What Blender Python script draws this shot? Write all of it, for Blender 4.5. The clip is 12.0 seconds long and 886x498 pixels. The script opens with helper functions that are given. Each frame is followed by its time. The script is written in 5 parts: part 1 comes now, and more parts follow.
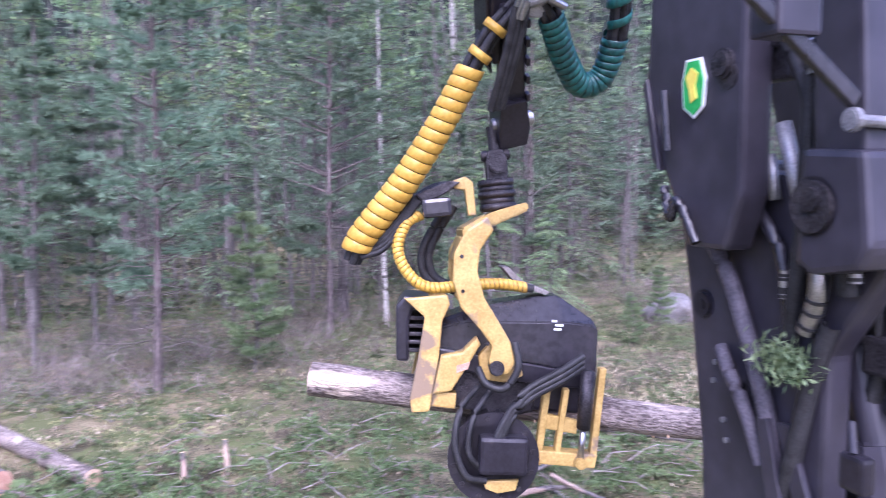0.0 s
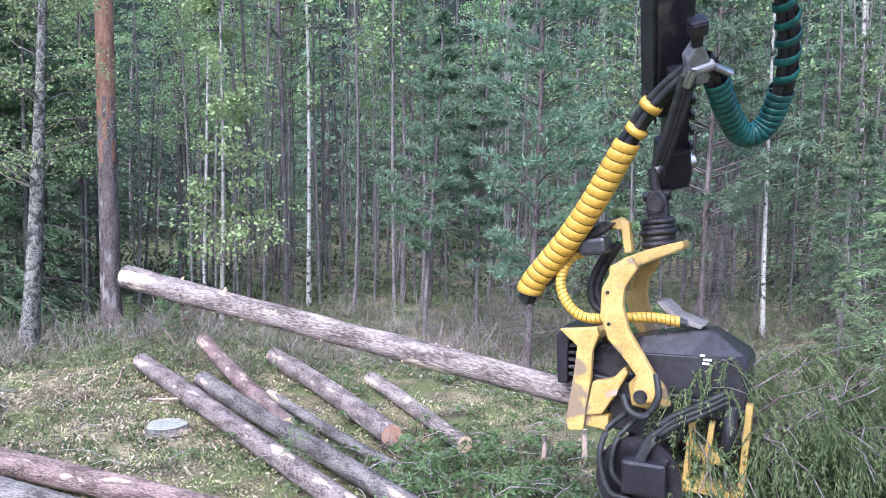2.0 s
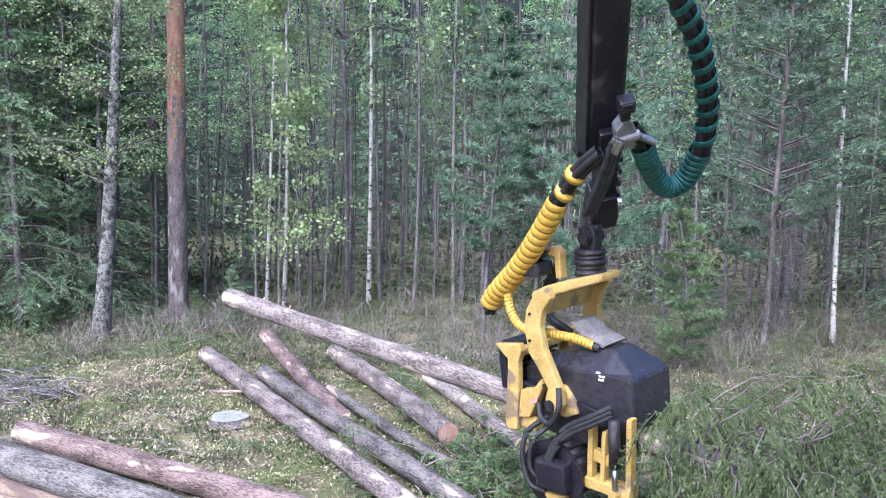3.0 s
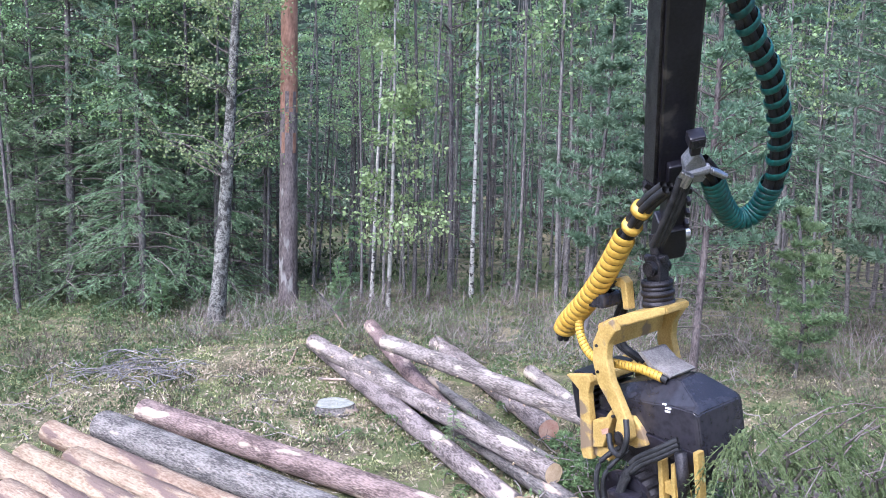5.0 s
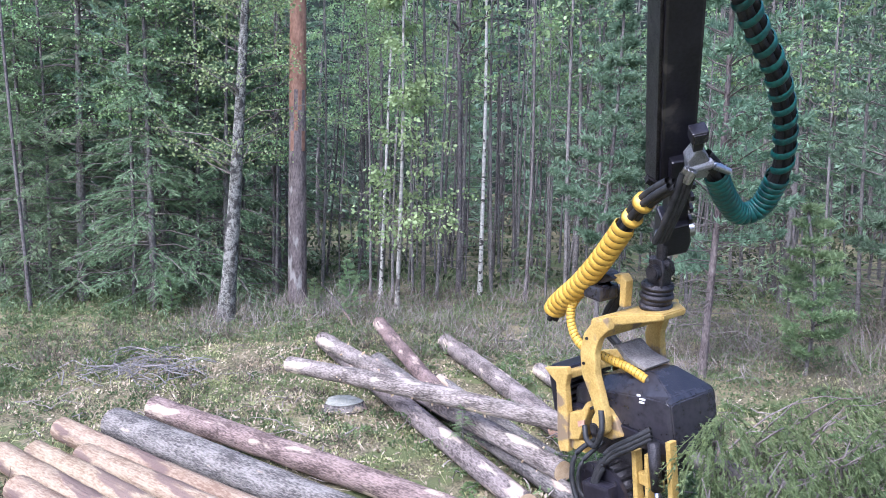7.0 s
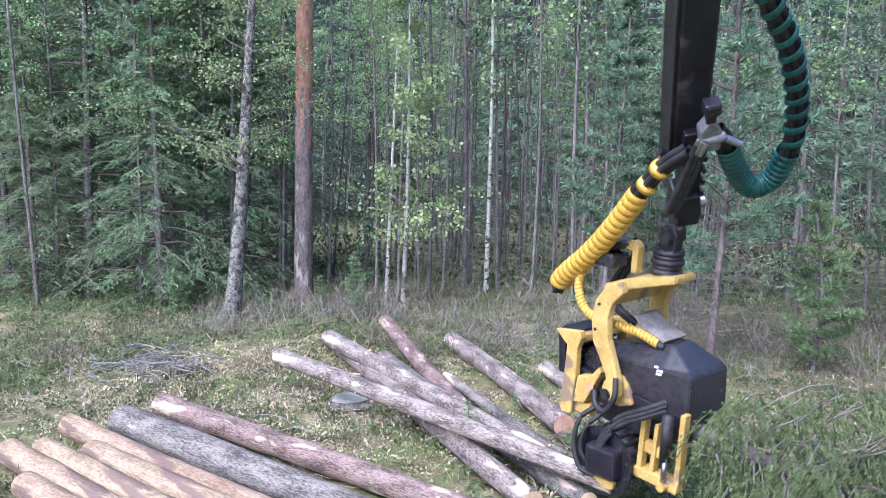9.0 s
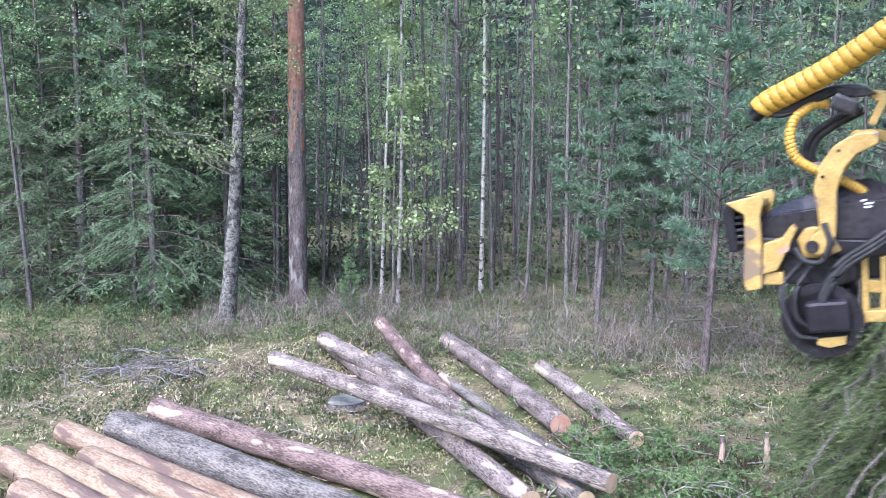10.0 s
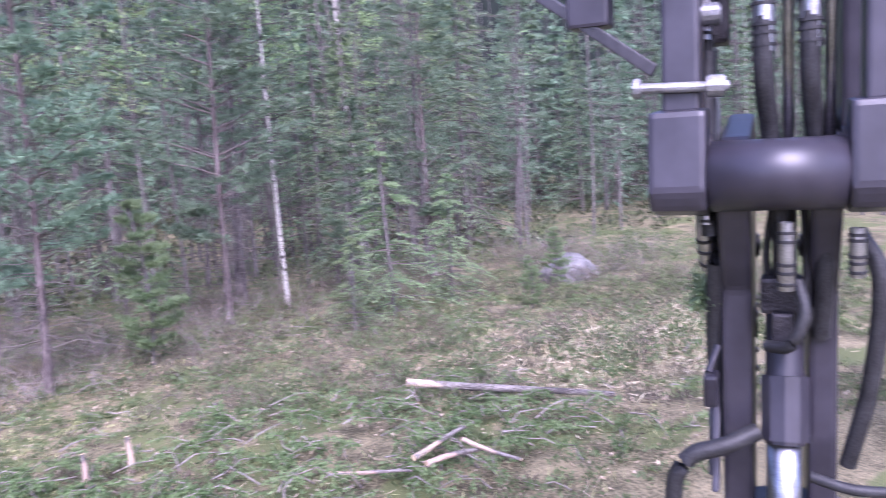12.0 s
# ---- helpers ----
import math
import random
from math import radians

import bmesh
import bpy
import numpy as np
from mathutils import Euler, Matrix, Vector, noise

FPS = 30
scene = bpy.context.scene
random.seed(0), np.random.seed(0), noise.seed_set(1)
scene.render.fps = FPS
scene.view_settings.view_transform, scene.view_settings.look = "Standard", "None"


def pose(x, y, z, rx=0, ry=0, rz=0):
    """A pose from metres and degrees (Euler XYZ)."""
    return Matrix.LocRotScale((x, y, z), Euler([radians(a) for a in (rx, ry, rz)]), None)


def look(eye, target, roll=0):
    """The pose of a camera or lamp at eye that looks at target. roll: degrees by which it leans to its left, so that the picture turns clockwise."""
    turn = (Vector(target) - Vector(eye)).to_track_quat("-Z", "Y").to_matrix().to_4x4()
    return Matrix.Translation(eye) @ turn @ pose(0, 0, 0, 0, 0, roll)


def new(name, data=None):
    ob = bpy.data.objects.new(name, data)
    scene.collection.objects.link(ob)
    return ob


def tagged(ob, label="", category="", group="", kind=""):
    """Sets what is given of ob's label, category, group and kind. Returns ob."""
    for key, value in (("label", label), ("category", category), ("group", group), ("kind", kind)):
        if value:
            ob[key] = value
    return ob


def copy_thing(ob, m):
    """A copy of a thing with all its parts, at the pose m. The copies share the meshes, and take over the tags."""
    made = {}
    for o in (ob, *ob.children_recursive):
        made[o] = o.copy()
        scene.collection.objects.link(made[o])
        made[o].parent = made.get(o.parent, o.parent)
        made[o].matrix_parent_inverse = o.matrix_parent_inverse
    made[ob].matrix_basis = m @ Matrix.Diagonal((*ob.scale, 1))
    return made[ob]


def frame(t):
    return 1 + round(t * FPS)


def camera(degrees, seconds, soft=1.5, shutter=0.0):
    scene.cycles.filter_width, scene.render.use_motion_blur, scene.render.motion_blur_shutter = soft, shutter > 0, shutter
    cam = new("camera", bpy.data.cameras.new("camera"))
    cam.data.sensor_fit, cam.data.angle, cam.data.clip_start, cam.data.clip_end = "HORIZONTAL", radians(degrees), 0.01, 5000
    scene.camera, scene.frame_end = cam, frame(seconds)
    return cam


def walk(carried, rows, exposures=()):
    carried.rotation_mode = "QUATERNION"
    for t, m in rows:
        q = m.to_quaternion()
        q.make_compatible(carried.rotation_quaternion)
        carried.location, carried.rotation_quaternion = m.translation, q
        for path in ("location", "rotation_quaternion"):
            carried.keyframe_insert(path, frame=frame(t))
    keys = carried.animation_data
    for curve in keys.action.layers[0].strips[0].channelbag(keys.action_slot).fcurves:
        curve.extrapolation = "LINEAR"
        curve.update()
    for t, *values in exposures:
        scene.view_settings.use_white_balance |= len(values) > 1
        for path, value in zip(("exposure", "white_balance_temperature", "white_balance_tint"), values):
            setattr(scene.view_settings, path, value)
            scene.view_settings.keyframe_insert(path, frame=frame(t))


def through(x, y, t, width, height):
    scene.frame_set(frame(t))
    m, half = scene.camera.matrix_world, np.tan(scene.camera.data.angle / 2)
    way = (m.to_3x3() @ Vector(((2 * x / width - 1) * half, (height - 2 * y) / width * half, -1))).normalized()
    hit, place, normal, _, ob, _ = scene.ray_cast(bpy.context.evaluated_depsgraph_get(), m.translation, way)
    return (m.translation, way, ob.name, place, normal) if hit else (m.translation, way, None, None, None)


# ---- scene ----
cam = camera(58.36, 12.0, soft=0.7, shutter=0.3)
EYE = 2.8
# seconds, yaw, pitch, roll of the hand-held camera in the cab
TURNS = [
    (0.0, -23.5, -5.5, -0.4),
    (0.2, -17.4, -5.9, -0.5),
    (0.5, -9.32, -5.95, -0.25),
    (0.7, -5.6, -6.0, -0.1),
    (1.0, -1.47, -5.98, 0.18),
    (1.5, 1.0, -5.88, 0.68),
    (2.0, 2.95, -5.84, 0.82),
    (2.5, 4.94, -5.86, 0.99),
    (3.0, 7.27, -5.97, 1.16),
    (3.5, 9.78, -6.12, 1.29),
    (5.3, 14.98, -6.57, 1.31),
    (5.5, 15.0, -6.57, 1.3),
    (6.0, 15.13, -6.57, 1.33),
    (6.5, 15.24, -6.62, 1.33),
    (7.0, 15.38, -6.73, 1.19),
    (9.0, 15.82, -6.91, 1.19),
    (9.5, 15.82, -6.93, 1.11),
    (10.0, 15.42, -6.85, 0.53),
    (10.5, 8.71, -6.74, 0.01),
    (10.8, 3.34, -6.85, -0.5),
    (11.0, -1.36, -6.86, -0.83),
    (11.2, -6.48, -6.92, -0.99),
    (11.5, -15.88, -7.12, -2.18),
    (11.8, -25.02, -7.33, -2.99),
    (12.0, -30.79, -7.72, -3.42),
]
walk(cam, [(t, pose(0, 0, EYE, 0, 0, yaw) @ pose(0, 0, 0, 90 + pitch) @ pose(0, 0, 0, 0, 0, roll)) for t, yaw, pitch, roll in TURNS], exposures=[(0.0, 1.46, 5213, 40), (1.0, 1.44, 5263, 19), (10.5, 1.38, 5263, 19), (10.95, 1.37, 5170, 23), (11.4, 1.43, 5440, 30), (12.0, 1.58, 5312, 43)])

# ---- light: an overcast late-summer day ----
world = bpy.data.worlds.new("overcast_sky")
scene.world = world
world.use_nodes = True
wn = world.node_tree.nodes
sky = wn.new("ShaderNodeTexSky")
sky.sky_type, sky.sun_disc = "NISHITA", False
sky.sun_elevation, sky.sun_rotation = radians(50), radians(200)
sky.air_density, sky.dust_density, sky.ozone_density = 1.0, 4.0, 1.0
world.node_tree.links.new(sky.outputs["Color"], wn["Background"].inputs["Color"])
wn["Background"].inputs["Strength"].default_value = 0.15
sun = new("sun", bpy.data.lights.new("sun", "SUN"))
sun.data.energy, sun.data.angle, sun.data.color = 1.9, radians(40), (1.0, 0.97, 0.92)
SUN_FROM = Vector((math.sin(radians(200)) * 0.643, math.cos(radians(200)) * 0.643, 0.766))
sun.matrix_world = look(SUN_FROM * 60, (0, 0, 0))

# ---- materials ----


def mat(name, dark, light, scale=6.0, rough=0.8, bump=0.0, metal=0.0, fine=9.0, spread=0.25, stretch=(1, 1, 1), stain=None, stain_at=0.6, through=0.0, each=0.0, spec=0.3):
    """A surface of two tones mixed by a coarse and a fine noise, with relief, stains and a shift from piece to piece."""
    m = bpy.data.materials.new(name)
    m.use_nodes = True
    n, link = m.node_tree.nodes, m.node_tree.links.new
    bsdf = n["Principled BSDF"]
    co = n.new("ShaderNodeTexCoord")
    mp = n.new("ShaderNodeMapping")
    mp.inputs["Scale"].default_value = stretch
    link(co.outputs["Object"], mp.inputs["Vector"])
    big, small = n.new("ShaderNodeTexNoise"), n.new("ShaderNodeTexNoise")
    for tex, s in ((big, scale), (small, scale * fine)):
        tex.inputs["Scale"].default_value = s
        tex.inputs["Detail"].default_value = 4
        link(mp.outputs["Vector"], tex.inputs["Vector"])
    mix = n.new("ShaderNodeMath")
    mix.operation = "ADD"
    link(big.outputs["Fac"], mix.inputs[0])
    link(small.outputs["Fac"], mix.inputs[1])
    ramp = n.new("ShaderNodeMapRange")
    ramp.inputs["From Min"].default_value, ramp.inputs["From Max"].default_value = 1 - spread, 1 + spread
    link(mix.outputs[0], ramp.inputs["Value"])
    col = n.new("ShaderNodeMix")
    col.data_type = "RGBA"
    col.inputs["A"].default_value, col.inputs["B"].default_value = (*dark, 1), (*light, 1)
    link(ramp.outputs["Result"], col.inputs["Factor"])
    out = col.outputs["Result"]
    if stain:
        st = n.new("ShaderNodeTexNoise")
        st.inputs["Scale"].default_value = scale * 0.6
        st.inputs["Detail"].default_value = 6
        shift = n.new("ShaderNodeMapping")
        shift.inputs["Location"].default_value = (7.3, 2.1, 4.4)
        link(mp.outputs["Vector"], shift.inputs["Vector"])
        link(shift.outputs["Vector"], st.inputs["Vector"])
        sr = n.new("ShaderNodeMapRange")
        sr.inputs["From Min"].default_value, sr.inputs["From Max"].default_value = stain_at - 0.02, stain_at + 0.03
        link(st.outputs["Fac"], sr.inputs["Value"])
        c2 = n.new("ShaderNodeMix")
        c2.data_type = "RGBA"
        c2.inputs["B"].default_value = (*stain, 1)
        link(out, c2.inputs["A"])
        link(sr.outputs["Result"], c2.inputs["Factor"])
        out = c2.outputs["Result"]
    if each:
        info, geo = n.new("ShaderNodeObjectInfo"), n.new("ShaderNodeNewGeometry")
        add = n.new("ShaderNodeMath")
        add.operation = "ADD"
        link(info.outputs["Random"], add.inputs[0])
        link(geo.outputs["Random Per Island"], add.inputs[1])
        val = n.new("ShaderNodeMapRange")
        val.inputs["From Max"].default_value = 2
        val.inputs["To Min"].default_value, val.inputs["To Max"].default_value = 1 - each, 1 + each
        link(add.outputs[0], val.inputs["Value"])
        hue = n.new("ShaderNodeHueSaturation")
        link(val.outputs["Result"], hue.inputs["Value"])
        hr = n.new("ShaderNodeMapRange")
        hr.inputs["To Min"].default_value, hr.inputs["To Max"].default_value = 0.5 - each * 0.06, 0.5 + each * 0.06
        link(info.outputs["Random"], hr.inputs["Value"])
        link(hr.outputs["Result"], hue.inputs["Hue"])
        link(out, hue.inputs["Color"])
        out = hue.outputs["Color"]
    link(out, bsdf.inputs["Base Color"])
    bsdf.inputs["Roughness"].default_value, bsdf.inputs["Metallic"].default_value = rough, metal
    bsdf.inputs["Specular IOR Level"].default_value = spec
    if bump:
        b = n.new("ShaderNodeBump")
        b.inputs["Strength"].default_value, b.inputs["Distance"].default_value = bump, 0.02
        link(mix.outputs[0], b.inputs["Height"])
        link(b.outputs["Normal"], bsdf.inputs["Normal"])
    if through:
        tr, ms = n.new("ShaderNodeBsdfTranslucent"), n.new("ShaderNodeMixShader")
        ms.inputs["Fac"].default_value = through
        link(out, tr.inputs["Color"])
        link(bsdf.outputs["BSDF"], ms.inputs[1])
        link(tr.outputs["BSDF"], ms.inputs[2])
        link(ms.outputs["Shader"], n["Material Output"].inputs["Surface"])
    return m


GROUND = mat("heath_soil", (0.06, 0.056, 0.03), (0.25, 0.215, 0.125), 2.2, 0.95, 1.0, fine=16, spread=0.2, stain=(0.11, 0.125, 0.05), stain_at=0.54)
PINE_LOW = mat("pine_bark_grey", (0.065, 0.052, 0.05), (0.21, 0.175, 0.165), 9, 0.9, 1.0, fine=5, stretch=(1, 1, 0.35), stain=(0.29, 0.27, 0.25), stain_at=0.64)
PINE_HIGH = mat("pine_bark_orange", (0.17, 0.09, 0.06), (0.34, 0.195, 0.135), 6, 0.85, 0.6, fine=5, stretch=(1, 1, 0.4), stain=(0.33, 0.2, 0.15), stain_at=0.64)
BIRCH_BARK = mat("birch_bark", (0.25, 0.24, 0.215), (0.55, 0.53, 0.48), 11, 0.75, 0.3, stretch=(1, 1, 1.5), stain=(0.05, 0.045, 0.04), stain_at=0.57)
PALE_BARK = mat("grey_birch_bark", (0.20, 0.19, 0.165), (0.40, 0.385, 0.34), 5, 0.8, 0.3, stretch=(1, 1, 2.2), stain=(0.09, 0.08, 0.07), stain_at=0.6)
MOSSY_BARK = mat("lichened_birch_bark", (0.055, 0.052, 0.046), (0.27, 0.265, 0.235), 13, 0.9, 1.0, fine=4, spread=0.16, stain=(0.05, 0.047, 0.043), stain_at=0.58)
GREY_BARK = mat("grey_bark", (0.06, 0.052, 0.05), (0.21, 0.195, 0.185), 4, 0.9, 0.5, stretch=(1, 1, 0.6), each=0.4)
DARK_TWIG = mat("dark_bough_bark", (0.08, 0.068, 0.062), (0.19, 0.165, 0.15), 5, 0.9, each=0.3)
GALVANISED = mat("galvanised_steel", (0.18, 0.18, 0.19), (0.36, 0.36, 0.37), 14, 0.45, 0.1, metal=0.6)
PALE_TWIG = mat("bleached_twig", (0.16, 0.145, 0.14), (0.38, 0.36, 0.345), 5, 0.9, each=0.4)
TWIG = mat("dry_twig", (0.13, 0.10, 0.09), (0.30, 0.27, 0.25), 5, 0.9, each=0.3)
PINE_NEEDLE = mat("pine_needle", (0.10, 0.165, 0.10), (0.235, 0.32, 0.21), 1.5, 0.55, through=0.35, each=0.35)
BABY_NEEDLE = mat("young_pine_needle", (0.13, 0.21, 0.095), (0.29, 0.37, 0.19), 1.5, 0.55, through=0.35, each=0.25)
SPRUCE_NEEDLE = mat("spruce_needle", (0.11, 0.18, 0.09), (0.265, 0.355, 0.205), 1.5, 0.55, through=0.4, each=0.35)
CUT_NEEDLE = mat("fresh_spruce_needle", (0.065, 0.10, 0.035), (0.20, 0.255, 0.11), 2.5, 0.5, through=0.25, each=0.4)
BIRCH_LEAF = mat("birch_leaf", (0.165, 0.27, 0.10), (0.36, 0.48, 0.23), 1.2, 0.45, through=0.4, each=0.4)
YELLOW_LEAF = mat("pale_birch_leaf", (0.18, 0.29, 0.11), (0.37, 0.48, 0.23), 1.2, 0.5, through=0.4, each=0.4)
SHRUB_LEAF = mat("shrub_leaf", (0.062, 0.10, 0.04), (0.175, 0.22, 0.10), 1.0, 0.6, through=0.25, each=0.5)
# shrub leaf in darker tones, with the forest's shade put into the colour
SHADED_SHRUB = mat("shaded_shrub_leaf", (0.04, 0.065, 0.03), (0.11, 0.14, 0.07), 1.0, 0.6, through=0.2, each=0.4)
HEATHER = mat("heather_sprig", (0.065, 0.056, 0.042), (0.185, 0.155, 0.12), 1.0, 0.9, through=0.1, each=0.5)
GRASS = mat("dry_grass", (0.20, 0.22, 0.08), (0.42, 0.40, 0.22), 1.0, 0.8, through=0.25, each=0.4)
LITTER = mat("leaf_litter", (0.23, 0.18, 0.115), (0.50, 0.435, 0.32), 2.0, 0.9, each=0.5)
BARK = mat("log_bark", (0.08, 0.064, 0.057), (0.31, 0.26, 0.235), 10, 0.88, 1.0, fine=8, spread=0.2, stretch=(0.3, 1, 1), stain=(0.47, 0.39, 0.31), stain_at=0.585, each=0.2)
GREY_LOG = mat("grey_log_bark", (0.06, 0.053, 0.05), (0.24, 0.215, 0.195), 10, 0.9, 1.0, fine=8, spread=0.2, stretch=(0.3, 1, 1), stain=(0.46, 0.35, 0.27), stain_at=0.63, each=0.2)
RED_LOG = mat("reddish_log_bark", (0.095, 0.067, 0.058), (0.31, 0.23, 0.20), 10, 0.88, 1.0, fine=8, spread=0.2, stretch=(0.3, 1, 1), stain=(0.47, 0.38, 0.29), stain_at=0.575, each=0.2)
PEELED = mat("peeled_wood", (0.185, 0.12, 0.078), (0.37, 0.285, 0.20), 9, 0.75, 0.8, fine=8, spread=0.22, stretch=(0.25, 1, 1), stain=(0.16, 0.11, 0.09), stain_at=0.59, each=0.15)
CUT_WOOD = mat("cut_wood", (0.45, 0.31, 0.19), (0.62, 0.48, 0.33), 14, 0.7, 0.2, each=0.2)
RED_END = mat("dyed_cut_wood", (0.40, 0.20, 0.14), (0.54, 0.37, 0.27), 14, 0.7, 0.2)
WEATHERED = mat("weathered_cut_wood", (0.20, 0.20, 0.17), (0.37, 0.37, 0.32), 12, 0.9, 0.3)
STONE = mat("granite", (0.09, 0.088, 0.085), (0.22, 0.215, 0.21), 5, 0.9, 0.7, stain=(0.2, 0.24, 0.12), stain_at=0.64)
BLACK = mat("black_paint", (0.010, 0.009, 0.013), (0.024, 0.022, 0.030), 5, 0.3, 0.05, stain=(0.07, 0.062, 0.06), stain_at=0.68, spec=0.5)
CRANE_PAINT = mat("dusty_black_crane_paint", (0.020, 0.0185, 0.025), (0.046, 0.043, 0.056), 3, 0.36, 0.02, fine=4, spread=0.4, stain=(0.10, 0.09, 0.09), stain_at=0.70, spec=0.5)
DARK_STEEL = mat("oily_steel", (0.015, 0.014, 0.016), (0.07, 0.065, 0.07), 12, 0.42, 0.3, metal=0.5)
YELLOW = mat("worn_yellow_paint", (0.36, 0.235, 0.06), (0.55, 0.385, 0.125), 7, 0.45, 0.1, stain=(0.22, 0.16, 0.10), stain_at=0.60, spec=0.5)
YELLOW_PLASTIC = mat("yellow_spiral_guard", (0.46, 0.265, 0.03), (0.60, 0.385, 0.06), 4, 0.42, 0.05, stain=(0.40, 0.25, 0.07), stain_at=0.68, spec=0.5)
GREEN_PLASTIC = mat("green_spiral_guard", (0.005, 0.035, 0.034), (0.014, 0.125, 0.108), 5, 0.35, 0.05, spec=0.5)
RUBBER = mat("black_rubber", (0.012, 0.012, 0.013), (0.04, 0.04, 0.042), 14, 0.5, 0.1)
CHROME = mat("bright_steel", (0.28, 0.28, 0.30), (0.55, 0.55, 0.57), 20, 0.32, metal=1.0)
HOOD_GREY = mat("scuffed_black_hood", (0.013, 0.0125, 0.016), (0.034, 0.032, 0.039), 2.5, 0.27, 0.02, stain=(0.12, 0.115, 0.115), stain_at=0.68, spec=0.6)
DUSTY_HOSE = mat("dusty_grey_hose", (0.05, 0.046, 0.058), (0.12, 0.11, 0.13), 12, 0.6, 0.2)
DUSTY = mat("dusty_steel", (0.11, 0.10, 0.095), (0.27, 0.25, 0.235), 9, 0.7, 0.2)
LOGO_GREEN = mat("green_badge", (0.02, 0.30, 0.06), (0.04, 0.42, 0.10), 9, 0.35)
LOGO_YELLOW = mat("yellow_badge", (0.62, 0.52, 0.06), (0.8, 0.7, 0.12), 9, 0.35)
WHITE_MARK = mat("white_mark", (0.7, 0.7, 0.72), (0.85, 0.85, 0.86), 9, 0.5)
# near-black tones paint the shade of the forest depth onto the backdrop
FAR_GLOOM = mat("far_forest_shade", (0.008, 0.012, 0.010), (0.025, 0.035, 0.028), 0.5, 1.0, fine=6, stretch=(1, 1, 0.4))

# ---- mesh helpers ----
rng = np.random.default_rng(7)


def raw(name, V, F, smooth=False, *materials):
    """A mesh from an array of corners and an array of equal faces."""
    V, F = np.asarray(V, float), np.asarray(F, np.int32)
    me = bpy.data.meshes.new(name)
    me.vertices.add(len(V))
    me.vertices.foreach_set("co", V.ravel())
    k = F.shape[1]
    me.loops.add(F.size)
    me.loops.foreach_set("vertex_index", F.ravel())
    me.polygons.add(len(F))
    me.polygons.foreach_set("loop_start", np.arange(0, F.size, k, dtype=np.int32))
    me.update(calc_edges=True)
    me.validate()
    for m in materials:
        me.materials.append(m)
    if smooth:
        me.polygons.foreach_set("use_smooth", np.ones(len(F), bool))
    return me


def unit(v):
    return v / np.maximum(np.linalg.norm(v, axis=-1, keepdims=True), 1e-9)


def leaf_quads(P, A, length, width, flat=0.6):
    """Diamond leaves at the points P, pointing along A."""
    n = len(P)
    A = unit(A)
    S = unit(np.cross(A, unit(rng.normal(size=(n, 3)) * flat + np.array([0, 0, 1]))))
    l = (length * rng.uniform(0.6, 1.3, n))[:, None]
    w = (width * rng.uniform(0.6, 1.3, n))[:, None]
    V = np.stack([P, P + A * l * 0.5 + S * w * 0.5, P + A * l, P + A * l * 0.5 - S * w * 0.5], 1).reshape(-1, 3)
    return V, np.arange(4 * n).reshape(-1, 4)


def needle_quads(P, A, count, length, width, splay=0.7):
    """Tufts of slim needles round the axes A."""
    P, A = np.repeat(P, count, 0), np.repeat(unit(A), count, 0)
    return leaf_quads(P, A + rng.normal(size=A.shape) * splay, length, width, 3.0)


def tubes(paths, radii, sides=5):
    """Tapered tubes along paths (n, k, 3) with radii (n, k)."""
    paths, radii = np.asarray(paths, float), np.asarray(radii, float)
    n, k = radii.shape
    T = unit(np.gradient(paths, axis=1))
    ref = np.where(np.abs(T[..., 2:3]) > 0.8, np.array([1.0, 0, 0]), np.array([0, 0, 1.0]))
    U = unit(np.cross(T, ref))
    W = np.cross(T, U)
    ang = np.arange(sides) * 2 * np.pi / sides
    V = paths[:, :, None] + radii[:, :, None, None] * (U[:, :, None] * np.cos(ang)[:, None] + W[:, :, None] * np.sin(ang)[:, None])
    idx = np.arange(n * k * sides).reshape(n, k, sides)
    a, b = idx[:, :-1], idx[:, 1:]
    F = np.stack([a, np.roll(a, -1, 2), np.roll(b, -1, 2), b], -1).reshape(-1, 4)
    return V.reshape(-1, 3), F


def joined(*pairs):
    V, F, at = [], [], 0
    for v, f in pairs:
        V.append(v), F.append(f + at)
        at += len(v)
    return np.concatenate(V), np.concatenate(F)


def child(name, me, parent, label="", kind=""):
    ob = new(name, me)
    ob.parent = parent
    return tagged(ob, label, kind=kind)


def part(name, bm, material, parent, label="", smooth=False):
    me = bpy.data.meshes.new(name)
    bm.to_mesh(me)
    bm.free()
    me.materials.append(material)
    if smooth:
        me.polygons.foreach_set("use_smooth", np.ones(len(me.polygons), bool))
    return child(name, me, parent, label)


def thing(name, m, label, category, group=""):
    ob = new(name)
    ob.empty_display_size = 0.1
    ob.matrix_basis = m
    return tagged(ob, label, category, group)

# ---- the ground ----


def ground_height(x, y):
    x, y = np.asarray(x, float), np.asarray(y, float)
    h = 0.05 * np.sin(x * 1.3 + 0.7 * y) * np.cos(y * 0.9 - 0.3 * x) + 0.03 * np.sin(x * 3.1 + 1) * np.sin(y * 2.7) + 0.015 * np.sin(7.3 * x) * np.sin(6.1 * y + x)
    far = np.clip((np.hypot(x, y) - 16) / 12, 0, 1)
    return h - 0.06 + far * 0.15 * np.sin(x * 0.4) * np.cos(y * 0.35)


